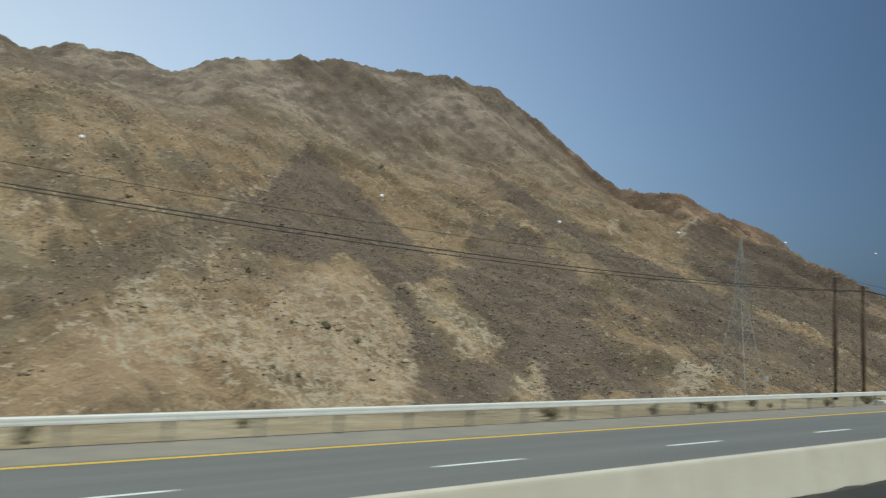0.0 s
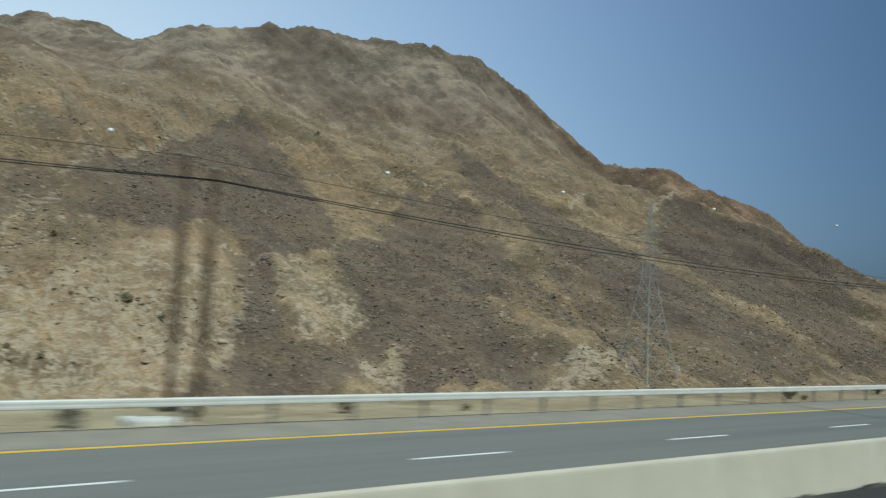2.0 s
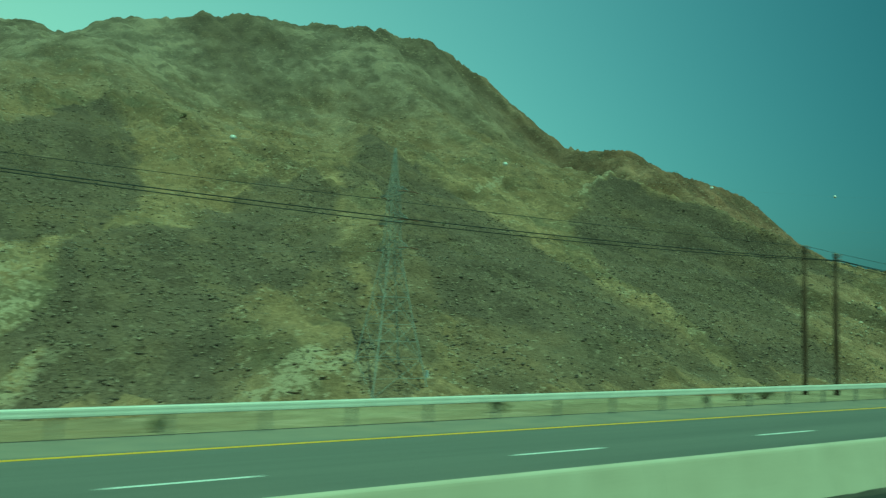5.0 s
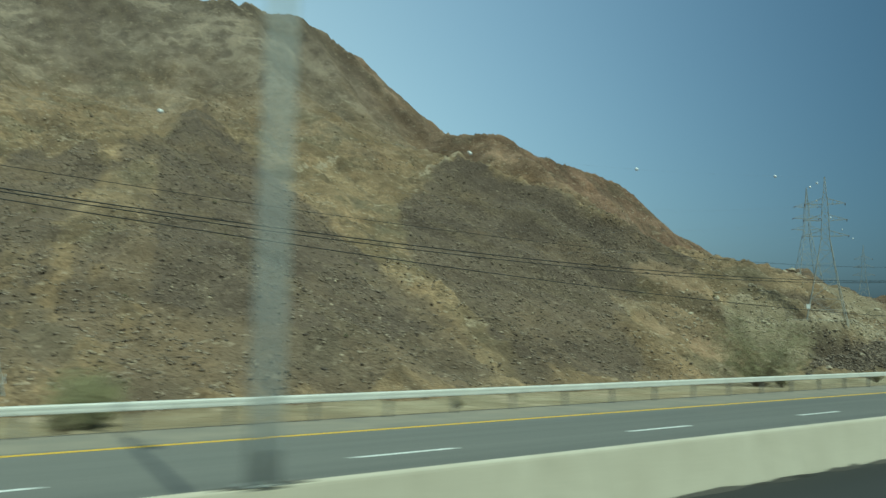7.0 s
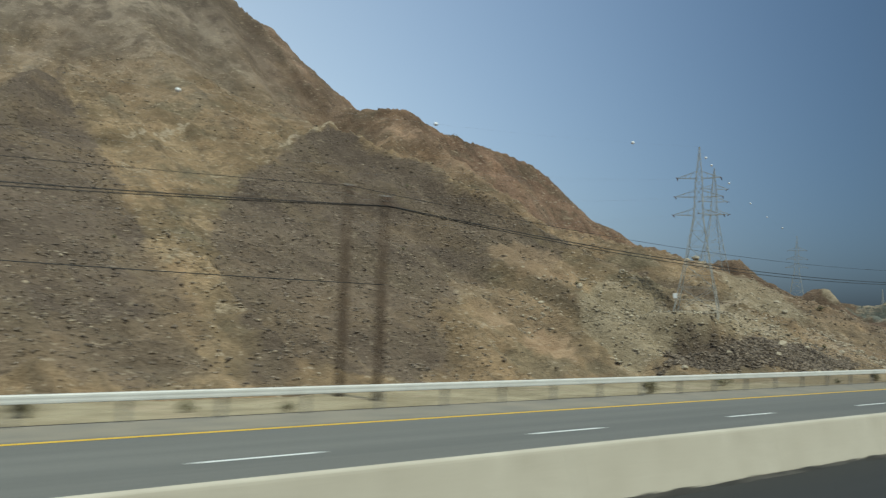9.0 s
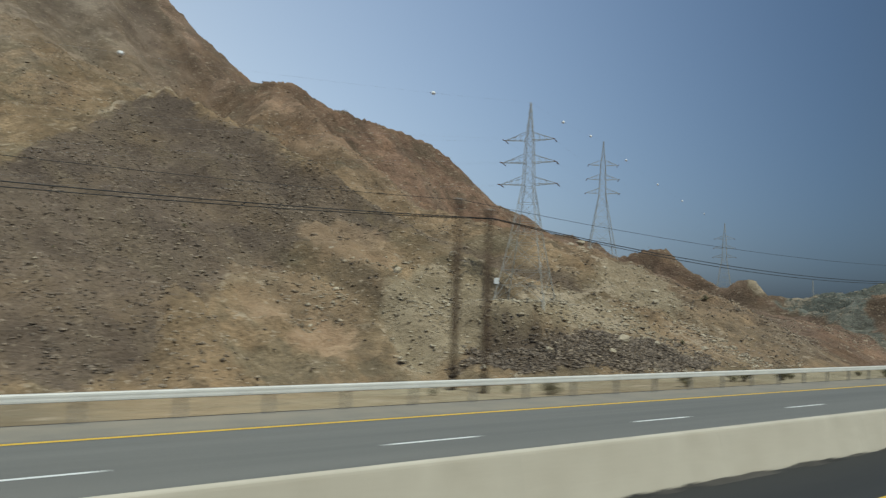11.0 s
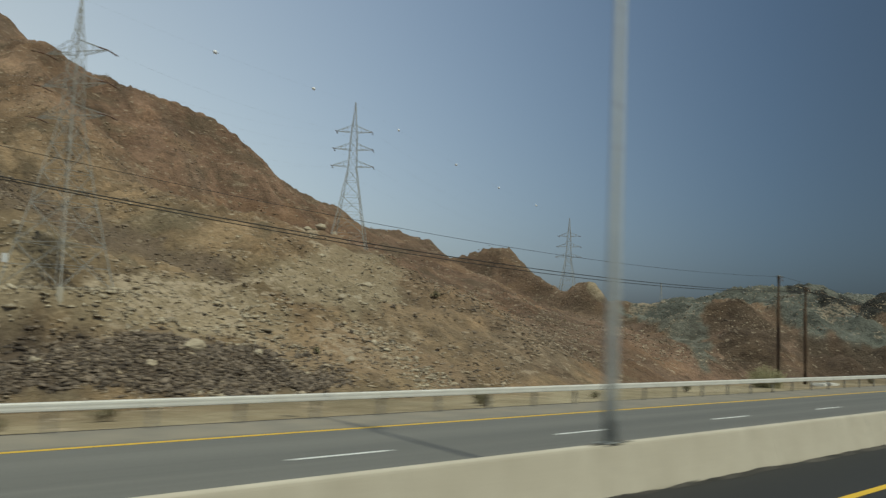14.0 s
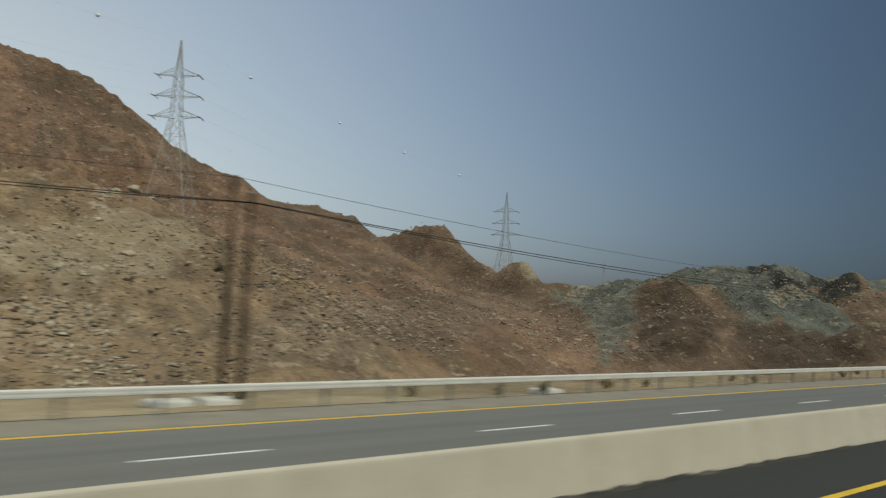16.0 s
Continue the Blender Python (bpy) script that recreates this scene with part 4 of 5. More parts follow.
# broken asphalt and grit heaped against the barrier's foot
rng = np.random.default_rng(5)
gb = bmesh.new()
for x in np.arange(-30, 460, 0.42):
    if rng.random() < 0.55:
        w, d, h = rng.uniform(0.25, 0.75), rng.uniform(0.08, 0.26), rng.uniform(0.03, 0.09)
        vs = [gb.verts.new((x + w * sx * rng.uniform(0.7, 1), 8.90 + (-d if sy < 0 else 0.02), 0.0)) for sx, sy in ((-1, -1), (1, -1), (1, 1), (-1, 1))]
        top = gb.verts.new((x, 8.90 - d * 0.3, h))
        for i in range(4):
            gb.faces.new((vs[i], vs[(i + 1) % 4], top))
gm = bpy.data.meshes.new("road_grit")
gb.to_mesh(gm)
gb.free()
gm.materials.append(GRIT_AND_SHADE)
single("road_grit", gm, "dark broken asphalt crumbs along the barrier foot", "road grit", kind="stuff")

# ---- guardrail ----
guardrail = thing("guardrail", "galvanised steel guardrail on short posts", "guardrail")
RAIL_Y = 20.74
w_profile = [(RAIL_Y + dy, z) for dy, z in ((0.020, 0.552), (-0.022, 0.556), (-0.043, 0.570), (-0.046, 0.615), (-0.042, 0.650), (-0.042, 0.672), (-0.046, 0.705), (-0.043, 0.745), (-0.022, 0.768), (0.022, 0.778))]
w_closed = w_profile + [(y + 0.012, z) for y, z in reversed(w_profile)]
rb = extruded([(y, z) for y, z in w_closed], 4.02)
beam_mesh = bpy.data.meshes.new("rail_beam")
rb.to_mesh(beam_mesh)
rb.free()
beam_mesh.materials.append(GALV)
for k in range(-14, 160):
    b_ob = part("rail_beam", beam_mesh, GALV, guardrail)
    b_ob.location = (4.0 * k, 0, 0)
cb = bmesh.new()
box(cb, (0, 0, 0), (0.11, 0.055, 0.90), 0.006)
post_mesh = bpy.data.meshes.new("rail_post")
cb.to_mesh(post_mesh)
cb.free()
post_mesh.materials.append(GALV_POST)
bb = bmesh.new()
box(bb, (0, 0, 0), (0.09, 0.10, 0.2), 0.005)
block_mesh = bpy.data.meshes.new("spacer_block")
bb.to_mesh(block_mesh)
bb.free()
block_mesh.materials.append(GALV_POST)
for k in range(-20, 230):
    po = part("rail_post", post_mesh, GALV_POST, guardrail)
    po.location = (0.55 + 2.55 * k, RAIL_Y + 0.115, 0.27)
    so = part("spacer_block", block_mesh, GALV_POST, po)
    so.location = (0, -0.072, 0.38)
# ---- lamp posts on the median ----
def lamp_post(x):
    lp = thing("street_lamp", "tall grey steel motorway lamp post on the median barrier", "street lamp", "median lamp posts", at=(x, 9.305, 0.91))
    bm = bmesh.new()
    box(bm, (0, 0, 0.020), (0.44, 0.30, 0.024), 0.004)
    part("base_plate", bm, LAMP_STEEL, lp)
    # added dark strip in place of the shaded notch beside the lamp
    bm = bmesh.new()
    box(bm, (0, 0, 0.004), (1.15, 0.16, 0.012), 0.002)
    part("shade_strip", bm, GRIT_AND_SHADE, lp, "dark strip standing in for a shadowed notch in the barrier top")
    bm = bmesh.new()
    tube(bm, [(0, 0, 0.02), (0, 0, 0.9), (0, 0, 1.0), (0, 0, 15.2)], [0.125, 0.12, 0.11, 0.055], 16)
    part("pole", bm, LAMP_STEEL, lp, smooth=True)
    for sx in (-0.16, 0.16):
        for sy in (-0.10, 0.10):
            bm = bmesh.new()
            tube(bm, [(sx, sy, 0.02), (sx, sy, 0.075)], 0.017, 6)
            part("bolt", bm, GALV_POST, lp)
    bm = bmesh.new()
    box(bm, (0, -0.115, 0.62), (0.11, 0.02, 0.36), 0.004)
    part("access_door", bm, LAMP_STEEL, lp)
    for side in (-1, 1):
        bm = bmesh.new()
        tube(bm, [(0, 0, 15.0), (0, side * 0.5, 15.35), (0, side * 1.2, 15.5), (0, side * 1.9, 15.55)], [0.05, 0.045, 0.04, 0.035], 8)
        arm = part("arm", bm, LAMP_STEEL, lp, smooth=True)
        bm = bmesh.new()
        box(bm, (0, side * 2.2, 15.55), (0.26, 0.66, 0.13), 0.04)
        part("lamp_head", bm, LAMP_STEEL, arm)
    return lp


first_lamp = lamp_post(80.2)
for x in (-9.3, 169.4, 259.1, 348.65):
    copy_thing(first_lamp, pose(x, 9.305, 0.91))


# ---- wooden poles and cables along the verge ----
def wood_pole(x, y, top, label, braced=False):
    z0 = float(ground_height(x, y)[0]) - 0.25
    wp = thing("utility_pole", label, "utility pole", "roadside poles", at=(x, y, z0))
    h = top - z0
    bm = bmesh.new()
    tube(bm, [(0, 0, 0), (0.01, 0, h * 0.35), (-0.01, 0.01, h * 0.7), (0, 0, h)], [0.17, 0.155, 0.14, 0.12], 12)
    part("pole", bm, WOOD, wp, smooth=True)
    bm = bmesh.new()
    tube(bm, [(0, 0, h - 0.01), (0, 0, h + 0.05)], [0.128, 0.105], 12)
    part("cap", bm, GALV_POST, wp)
    for dz in (0.18, 0.42):
        bm = bmesh.new()
        tube(bm, [(0, -0.10, h - dz), (0, -0.26, h - dz), (0, -0.27, h - dz + 0.09)], [0.018, 0.018, 0.012], 6)
        br = part("bracket", bm, GALV_POST, wp)
        bm = bmesh.new()
        tube(bm, [(0, -0.27, h - dz + 0.03), (0, -0.27, h - dz + 0.07), (0, -0.27, h - dz + 0.10), (0, -0.27, h - dz + 0.16)], [0.03, 0.05, 0.035, 0.028], 10)
        part("insulator", bm, PORCELAIN, br, "small brown glazed insulator", True)
    if braced:
        bm = bmesh.new()
        tube(bm, [(0.12, -0.02, h * 0.63), (1.15, -0.35, h * 0.3), (2.25, -0.7, 0.0)], [0.10, 0.12, 0.14], 10)
        part("brace", bm, WOOD, wp, "slanting timber push brace", True)
        bm = bmesh.new()
        for k in range(7):
            r = 0.42 + 0.02 * (k % 3)
            a0 = [(r * math.cos(a) + 0.12, -0.16 - 0.025 * k, h * 0.70 + r * math.sin(a)) for a in (2 * math.pi * i / 22 for i in range(23))]
            tube(bm, a0, 0.02, 5, False)
        part("cable_coil", bm, CABLE, wp, "coil of spare black cable", True)
        bm = bmesh.new()
        tube(bm, [(-0.05, 0.02, h * 0.66), (-2.6, 0.5, -0.2)], 0.02, 6)
        part("guy_wire", bm, WIRE, wp, "thin steel guy wire")
    return wp


# x, y and top of the far pole, then x, y and top of the near one
PAIRS = [
    (-5.5, 26.2, 7.8, -5.15, 24.6, 7.3), (55.67, 26.25, 7.9, 55.98, 24.55, 7.3), (113.2, 26.3, 7.5, 113.55, 24.7, 7.2),
    (158.2, 26.3, 7.7, 158.5, 24.7, 7.2), (229.8, 26.9, 7.8, 230.1, 24.8, 7.2), (284.9, 26.4, 7.8, 285.2, 24.8, 7.25),
    (336.94, 27.15, 8.2, 336.75, 25.45, 7.3), (399.1, 29.0, 7.9, 398.65, 26.7, 7.0), (474.0, 30.0, 7.6, 474.2, 27.9, 6.8),
]
for i, (fx, fy, f_top, nx_, ny_, n_top) in enumerate(PAIRS):
    wood_pole(fx, fy, f_top, "dark timber utility pole carrying one thin wire", braced=(i == 2))
    wood_pole(nx_, ny_, n_top, "dark timber utility pole carrying a cable bundle")


def cable(name, a, b, sag, radius, mat, label, group, sides=6, steps=24):
    """One span that hangs between two supports."""
    pts = []
    for k in range(steps + 1):
        t = k / steps
        p = Vector(a).lerp(Vector(b), t)
        pts.append((p.x - a[0], p.y - a[1], p.z - a[2] - 4 * sag * t * (1 - t)))
    bm = bmesh.new()
    tube(bm, pts, radius, sides)
    me = bpy.data.meshes.new(name)
    bm.to_mesh(me)
    bm.free()
    me.materials.append(mat)
    me.polygons.foreach_set("use_smooth", [True] * len(me.polygons))
    return single(name, me, label, "cable", group, at=a)


SLACK = [(0.72, 0.78), (0.48, 0.60), (0.16, 0.32), (1.12, 1.30), (0.80, 0.90), (0.60, 0.90), (1.00, 0.95), (0.90, 0.90)]
for p, q, (upper, lower) in zip(PAIRS, PAIRS[1:], SLACK):
    cable("overhead_wire", (p[0], p[1] - 0.27, p[2] - 0.06), (q[0], q[1] - 0.27, q[2] - 0.06), upper, 0.010, CABLE, "thin black wire slung between timber poles", "roadside cables")
    for dy, dz, r, more in ((0.0, -0.36, 0.019, 0.0), (0.04, -0.38, 0.017, 0.14)):
        cable("overhead_cable", (p[3], p[4] - 0.27 + dy, p[5] + dz), (q[3], q[4] - 0.27 + dy, q[5] + dz), lower + more, r, CABLE, "black cable slung between timber poles", "roadside cables")
# one slack cable that drops low on its next pole
p, q = PAIRS[3], PAIRS[4]
cable("overhead_cable", (p[3], p[4] - 0.27, p[5] - 0.5), (q[3], q[4] - 0.27, 3.95), 0.8, 0.016, CABLE, "slack black cable drooping between timber poles", "roadside cables")


# ---- lattice pylons ----
PYLON_H = 37.0
ARMS = (21.5, 25.6, 29.8)


def half_width(z):
    return float(np.interp(z, [0, 10, 21, 29.8, 33.2, 37], [4.6, 2.75, 1.0, 0.70, 0.34, 0.06]))


def pylon(x, y, z, arm_dir, arm_half, sign=True):
    turn = math.atan2(arm_dir[1], arm_dir[0])
    py = thing("power_pylon", "grey lattice steel power pylon on the rocky slope", "pylon", "power pylons", at=(x, y, z))
    py.rotation_euler = (0, 0, turn)
    cor = ((-1, -1), (1, -1), (1, 1), (-1, 1))
    at = lambda c, zz: Vector((c[0] * half_width(zz), c[1] * half_width(zz), zz))
    levels = [0, 5.5, 10.5, 14.5, 18, 21, 23.5, 25.6, 27.7, 29.8, 31.6, 33.2, 34.6, 35.8, 37]
    for c in cor:
        bm = bmesh.new()
        for a, b in zip(levels, levels[1:]):
            w = 0.14 if b <= 10.5 else 0.115 if b <= 21 else 0.085
            bar(bm, at(c, a), at(c, b), w)
        leg = part("leg", bm, TOWER_STEEL, py)
        bm = bmesh.new()
        box(bm, (c[0] * 4.65, c[1] * 4.65, -1.4), (0.6, 0.6, 3.0), 0.06)
        part("footing", bm, CONCRETE, leg, "pale concrete footing")
    for k in range(4):
        c0, c1 = cor[k], cor[(k + 1) % 4]
        bm = bmesh.new()
        for i, (a, b) in enumerate(zip(levels, levels[1:])):
            w = 0.055 if b <= 21 else 0.045
            bar(bm, at(c0, a), at(c1, b), w)
            bar(bm, at(c1, a), at(c0, b), w)
            if i:
                bar(bm, at(c0, a), at(c1, a), w)
            if b <= 14.5:
                m0, m1 = (at(c0, a) + at(c0, b)) / 2, (at(c1, a) + at(c1, b)) / 2
                mid = (at(c0, a) + at(c1, b) + at(c1, a) + at(c0, b)) / 4
                bar(bm, m0, mid, 0.05)
                bar(bm, m1, mid, 0.05)
        part("bracing", bm, TOWER_STEEL, py)
    for zz, reach in zip(ARMS, (1.06, 1.0, 0.92)):
        for side in (-1, 1):
            bm = bmesh.new()
            w = half_width(zz)
            tip = Vector((side * arm_half * reach, 0, zz + 0.15))
            for sy in (-1, 1):
                low, high = Vector((side * w, sy * w, zz)), Vector((side * w, sy * w, zz + 1.5))
                bar(bm, low, tip, 0.09)
                bar(bm, high, tip, 0.07)
                for f in (0.3, 0.6):
                    bar(bm, low.lerp(tip, f), high.lerp(tip, f * 0.8), 0.045)
            for f in (0.25, 0.55):
                bar(bm, Vector((side * w, -w, zz)).lerp(tip, f), Vector((side * w, w, zz)).lerp(tip, f), 0.06)
            arm = part("crossarm", bm, TOWER_STEEL, py)
            for run in (-1, 1):
                bm = bmesh.new()
                pts = [tip + Vector((0, run * (0.2 + 1.5 * k / 12), -0.05 - 0.16 * k / 12)) for k in range(13)]
                tube(bm, pts, [0.045 if k % 2 else 0.11 for k in range(13)], 8)
                part("insulator_string", bm, PORCELAIN, arm, "brown disc insulator string", True)
    if sign:
        bm = bmesh.new()
        c = at((-1, -1), 3.0)
        box(bm, (c.x - 0.2, c.y - 0.25, 3.4), (0.9, 0.05, 1.1), 0.01)
        part("sign_plate", bm, SIGN, py, "blank white warning plate")
    return py


def unit(v):
    n = math.hypot(*v)
    return (v[0] / n, v[1] / n)


PYLONS = [(178.6, 106.4, -8.2, (0.05, 1.0), 4.9), (370.4, 106.4, 5.2, unit((5.2, -9.2)), 5.1), (450.2, 154.6, 17.2, unit((6.0, -5.7)), 4.6), (594.0, 202.5, 9.6, unit((3.7, -7.4)), 4.6)]
GHOSTS = [(-46.0, 106.4, -6.0, (0.0, 1.0), 4.9), (760.0, 250.0, 6.0, (0.3, -0.95), 4.6)]
for px, py_, pz, d, half in PYLONS:
    pylon(px, py_, pz, d, half)
pylon(*GHOSTS[0])
line = [GHOSTS[0], *PYLONS]


def arm_tip(p, side, k):
    d = p[3] if p[3][1] > 0 else (-p[3][0], -p[3][1])
    r = p[4] * (1.06, 1.0, 0.92)[k] * side
    return Vector((p[0] + d[0] * r, p[1] + d[1] * r, p[2] + ARMS[k] - 0.05))


for p, q in zip(line, line[1:]):
    length = math.hypot(q[0] - p[0], q[1] - p[1])
    for side in (-1, 1):
        for k in range(3):
            a, b = arm_tip(p, side, k), arm_tip(q, side, k)
            u = (b - a).normalized()
            cable("conductor", tuple(a + u * 1.8), tuple(b - u * 1.8), length * 0.022, 0.0045, WIRE, "thin grey power line conductor", "power line wires", 5, 28)

# earth wire over the pylon tops with white marker balls
tops = [Vector((p[0], p[1], p[2] + PYLON_H)) for p in line]
SAGS = (6.0, 2.9, 0.6, 2.5)
for a, b, sag in zip(tops, tops[1:], SAGS):
    cable("earth_wire", tuple(a), tuple(b), sag, 0.005, WIRE, "thin earth wire strung over the pylon tops", "power line wires", 5, 28)


def marker_ball(i, t):
    p = tops[i].lerp(tops[i + 1], t)
    p.z -= 4 * SAGS[i] * t * (1 - t)
    bm = bmesh.new()
    bmesh.ops.create_uvsphere(bm, u_segments=20, v_segments=12, radius=0.33)
    ball = thing("marker_ball", "white aerial marker ball on the earth wire", "marker ball", "aerial marker balls", at=p)
    part("shell", bm, BALL, ball, smooth=True)
    bm = bmesh.new()
    tube(bm, [(-0.5, 0, 0), (0.5, 0, 0)], 0.035, 8)
    part("clamp", bm, GALV_POST, ball)


for i, xs in ((0, (28.3, 73.8, 115.1, 153.4)), (1, (199.6, 252.0, 295.6, 347.0)), (2, (397.3, 430.0)), (3, (469.0, 500.0, 529.0, 560.0))):
    for x in xs:
        marker_ball(i, (x - tops[i].x) / (tops[i + 1].x - tops[i].x))
# a slim mast and a lattice mast on the far skyline
for mx, my, h, label in ((606.0, 168.0, 7.0, "slim distant steel mast on the grey heap"), (668.0, 150.0, 8.0, "slim distant mast behind the grey heap")):
    mz = float(ground_height(mx, my)[0])
    mast = thing("mast", label, "mast", at=(mx, my, mz - 0.3))
    bm = bmesh.new()
    for c in ((-1, -1), (1, -1), (0, 1)):
        bar(bm, (c[0] * 0.45, c[1] * 0.45, 0), (c[0] * 0.06, c[1] * 0.06, h), 0.09)
    for k in range(6):
        s0, s1 = 0.45 - 0.065 * k, 0.45 - 0.065 * (k + 1)
        bar(bm, (-s0, -s0, h * k / 6), (s1, -s1, h * (k + 1) / 6), 0.05)
        bar(bm, (s0, -s0, h * k / 6), (0, s1, h * (k + 1) / 6), 0.05)
    part("frame", bm, TOWER_STEEL, mast)


# ---- loose stones ----
def octahedron():
    v = np.array([(1, 0, 0), (-1, 0, 0), (0, 1, 0), (0, -1, 0), (0, 0, 1), (0, 0, -1)], float)
    t = np.array([(0, 2, 4), (2, 1, 4), (1, 3, 4), (3, 0, 4), (2, 0, 5), (1, 2, 5), (3, 1, 5), (0, 3, 5)])
    return v, t


def stones(name, xs, ys, sizes, mat, label, sink=0.3, seed=3):
    """Many loose stones as one mesh."""
    r = np.random.default_rng(seed)
    v, t = octahedron()
    lean = r.normal(0, 0.28, (len(xs), 6, 3))
    zs = ground_height(xs, ys)
    n = len(xs)
    shape = r.uniform(0.7, 1.3, (n, 6, 1)) * (v[None] + lean)
    a = r.normal(0, 0.5, n)
    ca, sa = np.cos(a)[:, None], np.sin(a)[:, None]
    stretch = np.stack((r.uniform(0.9, 2.1, n), r.uniform(0.7, 1.2, n), r.uniform(0.4, 0.85, n)), 1)
    shape = shape * stretch[:, None, :] * sizes[:, None, None]
    x, y = shape[..., 0] * ca - shape[..., 1] * sa, shape[..., 0] * sa + shape[..., 1] * ca
    co = np.stack((x + xs[:, None], y + ys[:, None], shape[..., 2] + (zs + sizes * (0.5 - sink) * 0.6)[:, None]), -1).reshape(-1, 3)
    tri = (t[None] + 6 * np.arange(n)[:, None, None]).reshape(-1, 3)
    me = bpy.data.meshes.new(name)
    me.vertices.add(len(co))
    me.vertices.foreach_set("co", co.astype(np.float32).ravel())
    me.loops.add(tri.size)
    me.loops.foreach_set("vertex_index", tri.astype(np.int32).ravel())
    me.polygons.add(len(tri))
    me.polygons.foreach_set("loop_start", np.arange(0, tri.size, 3, dtype=np.int32))
    me.update(calc_edges=True)
    me.materials.append(mat)
    return single(name, me, label, "stones", kind="stuff")


def strewn(n, x0, x1, y0, y1, seed, keep):
    r = np.random.default_rng(seed)
    x, y = r.uniform(x0, x1, n), y0 + (y1 - y0) * r.random(n) ** 1.5
    k = make_up(x, y)
    s = section(x)
    ok = keep(x, y, k, r) & (y > s[..., 0] - 12)
    return x[ok], y[ok]


def sizes_of(n, seed, mean, least):
    return np.minimum(np.random.default_rng(seed).gamma(1.8, mean / 1.8, n), 2.4 * mean) + least


x, y = strewn(230000, 20, 480, 80, 330, 11, lambda x, y, k, r: r.random(len(x)) < k["scree"] * (1 - k["grey"]) * (0.25 + 0.75 * step(fractal(x, y * 0.3, 7, 81, 3), -0.4, 0.5)))
stones("scree_stones", x[:56000], y[:56000], sizes_of(len(x[:56000]), 2, 0.11, 0.08), STONE_DARK, "dark brown loose scree stones strewn over the slope")
x, y = strewn(110000, 20, 640, 80, 330, 12, lambda x, y, k, r: (k["scree"] < 0.6) & (k["pink"] < 0.5) & (k["grey"] < 0.5) & (bench(x, y) < 0.4) & (r.random(len(x)) < step(fractal(x, y, 16, 91, 4), -0.3, 0.5)))
stones("hillside_stones", x[:40000], y[:40000], sizes_of(len(x[:40000]), 4, 0.12, 0.08), STONE_TAN, "tan and brown loose stones strewn over the slope", seed=5)
x, y = strewn(60000, 190, 600, 84, 175, 21, lambda x, y, k, r: (k["pink"] < 0.4) & (k["grey"] < 0.5) & (bench(x, y) < 0.4) & (r.random(len(x)) < 0.04 + 0.5 * k["scree"] * step(fractal(x, y, 13, 142, 3), -0.2, 0.5) + 0.4 * step(fractal(x, y, 11, 141, 3), 0.15, 0.6)))
dark = np.random.default_rng(22).random(len(x)) < 0.4
stones("dark_blocks", x[dark][:5000], y[dark][:5000], sizes_of(len(x[dark][:5000]), 23, 0.10, 0.11), STONE_DARK, "dark weathered rock blocks on the lower slope", seed=24)
stones("pale_blocks", x[~dark][:5000], y[~dark][:5000], sizes_of(len(x[~dark][:5000]), 25, 0.10, 0.11), STONE_TAN, "tan and pale broken blocks on the lower slope", seed=26)
x, y = strewn(16000, 330, 450, 84, 140, 13, lambda x, y, k, r: r.random(len(x)) < k["grey"])
stones("quarry_stones", x[:2600], y[:2600], sizes_of(len(x[:2600]), 6, 0.12, 0.08), STONE_PALE, "pale angular stones on the grey gravel tip", seed=6)
x, y = strewn(30000, 338, 402, 84, 104, 15, lambda x, y, k, r: r.random(len(x)) < k["scree"] * (1 - k["grey"]))
stones("rubble_stones", x[:6000], y[:6000], sizes_of(len(x[:6000]), 8, 0.13, 0.10), STONE_RUBBLE, "coarse dark rubble blocks on the tipped bank", seed=8)
x, y = strewn(60000, 330, 420, 84, 135, 16, lambda x, y, k, r: (k["varnish"] < 0.15) & (r.random(len(x)) < np.where(make_up(x, y - 3.5)["varnish"] > 0.3, 0.35, 0.0) + 0.8 * step(fractal(x, y, 9, 151, 2), 0.42, 0.6)))
stones("pale_rubble", x[:1100], y[:1100], sizes_of(len(x[:1100]), 9, 0.16, 0.12), STONE_PALE, "pale angular blocks along the rim of the tipped bank", seed=9)
x, y = strewn(16000, 596, 760, 95, 170, 14, lambda x, y, k, r: r.random(len(x)) < k["heap"])
stones("heap_stones", x[:3000], y[:3000], sizes_of(len(x[:3000]), 7, 0.15, 0.12), STONE_HEAP, "pale grey blocks on the rock heap", seed=7)


def boulder(x, y, size, mat, label, seed):
    r = random.Random(seed)
    bm = bmesh.new()
    bmesh.ops.create_icosphere(bm, subdivisions=3, radius=1.0)
    off = Vector((r.uniform(0, 50), r.uniform(0, 50), r.uniform(0, 50)))
    cuts = [(Vector((r.uniform(-1, 1), r.uniform(-1, 1), r.uniform(-1, 1))).normalized(), r.uniform(0.55, 0.85)) for _ in range(9)]
    for v in bm.verts:
        for n_, d_ in cuts:
            over = v.co.dot(n_) - d_
            if over > 0:
                v.co -= n_ * over * 0.85
        v.co *= 1 + 0.16 * noise.fractal(v.co * 1.9 + off, 1.0, 2.0, 4)
        v.co = Vector((v.co.x * 1.2, v.co.y * 0.9, v.co.z * 0.8)) * size
    me = bpy.data.meshes.new("boulder")
    bm.to_mesh(me)
    bm.free()
    me.materials.append(mat)
    z = float(ground_height(x, y)[0])
    ob = single("boulder", me, label, "boulder", "hillside boulders", at=(x, y, z + size * 0.3))
    ob.rotation_euler = (0, 0, r.uniform(0, 6.28))
    return ob


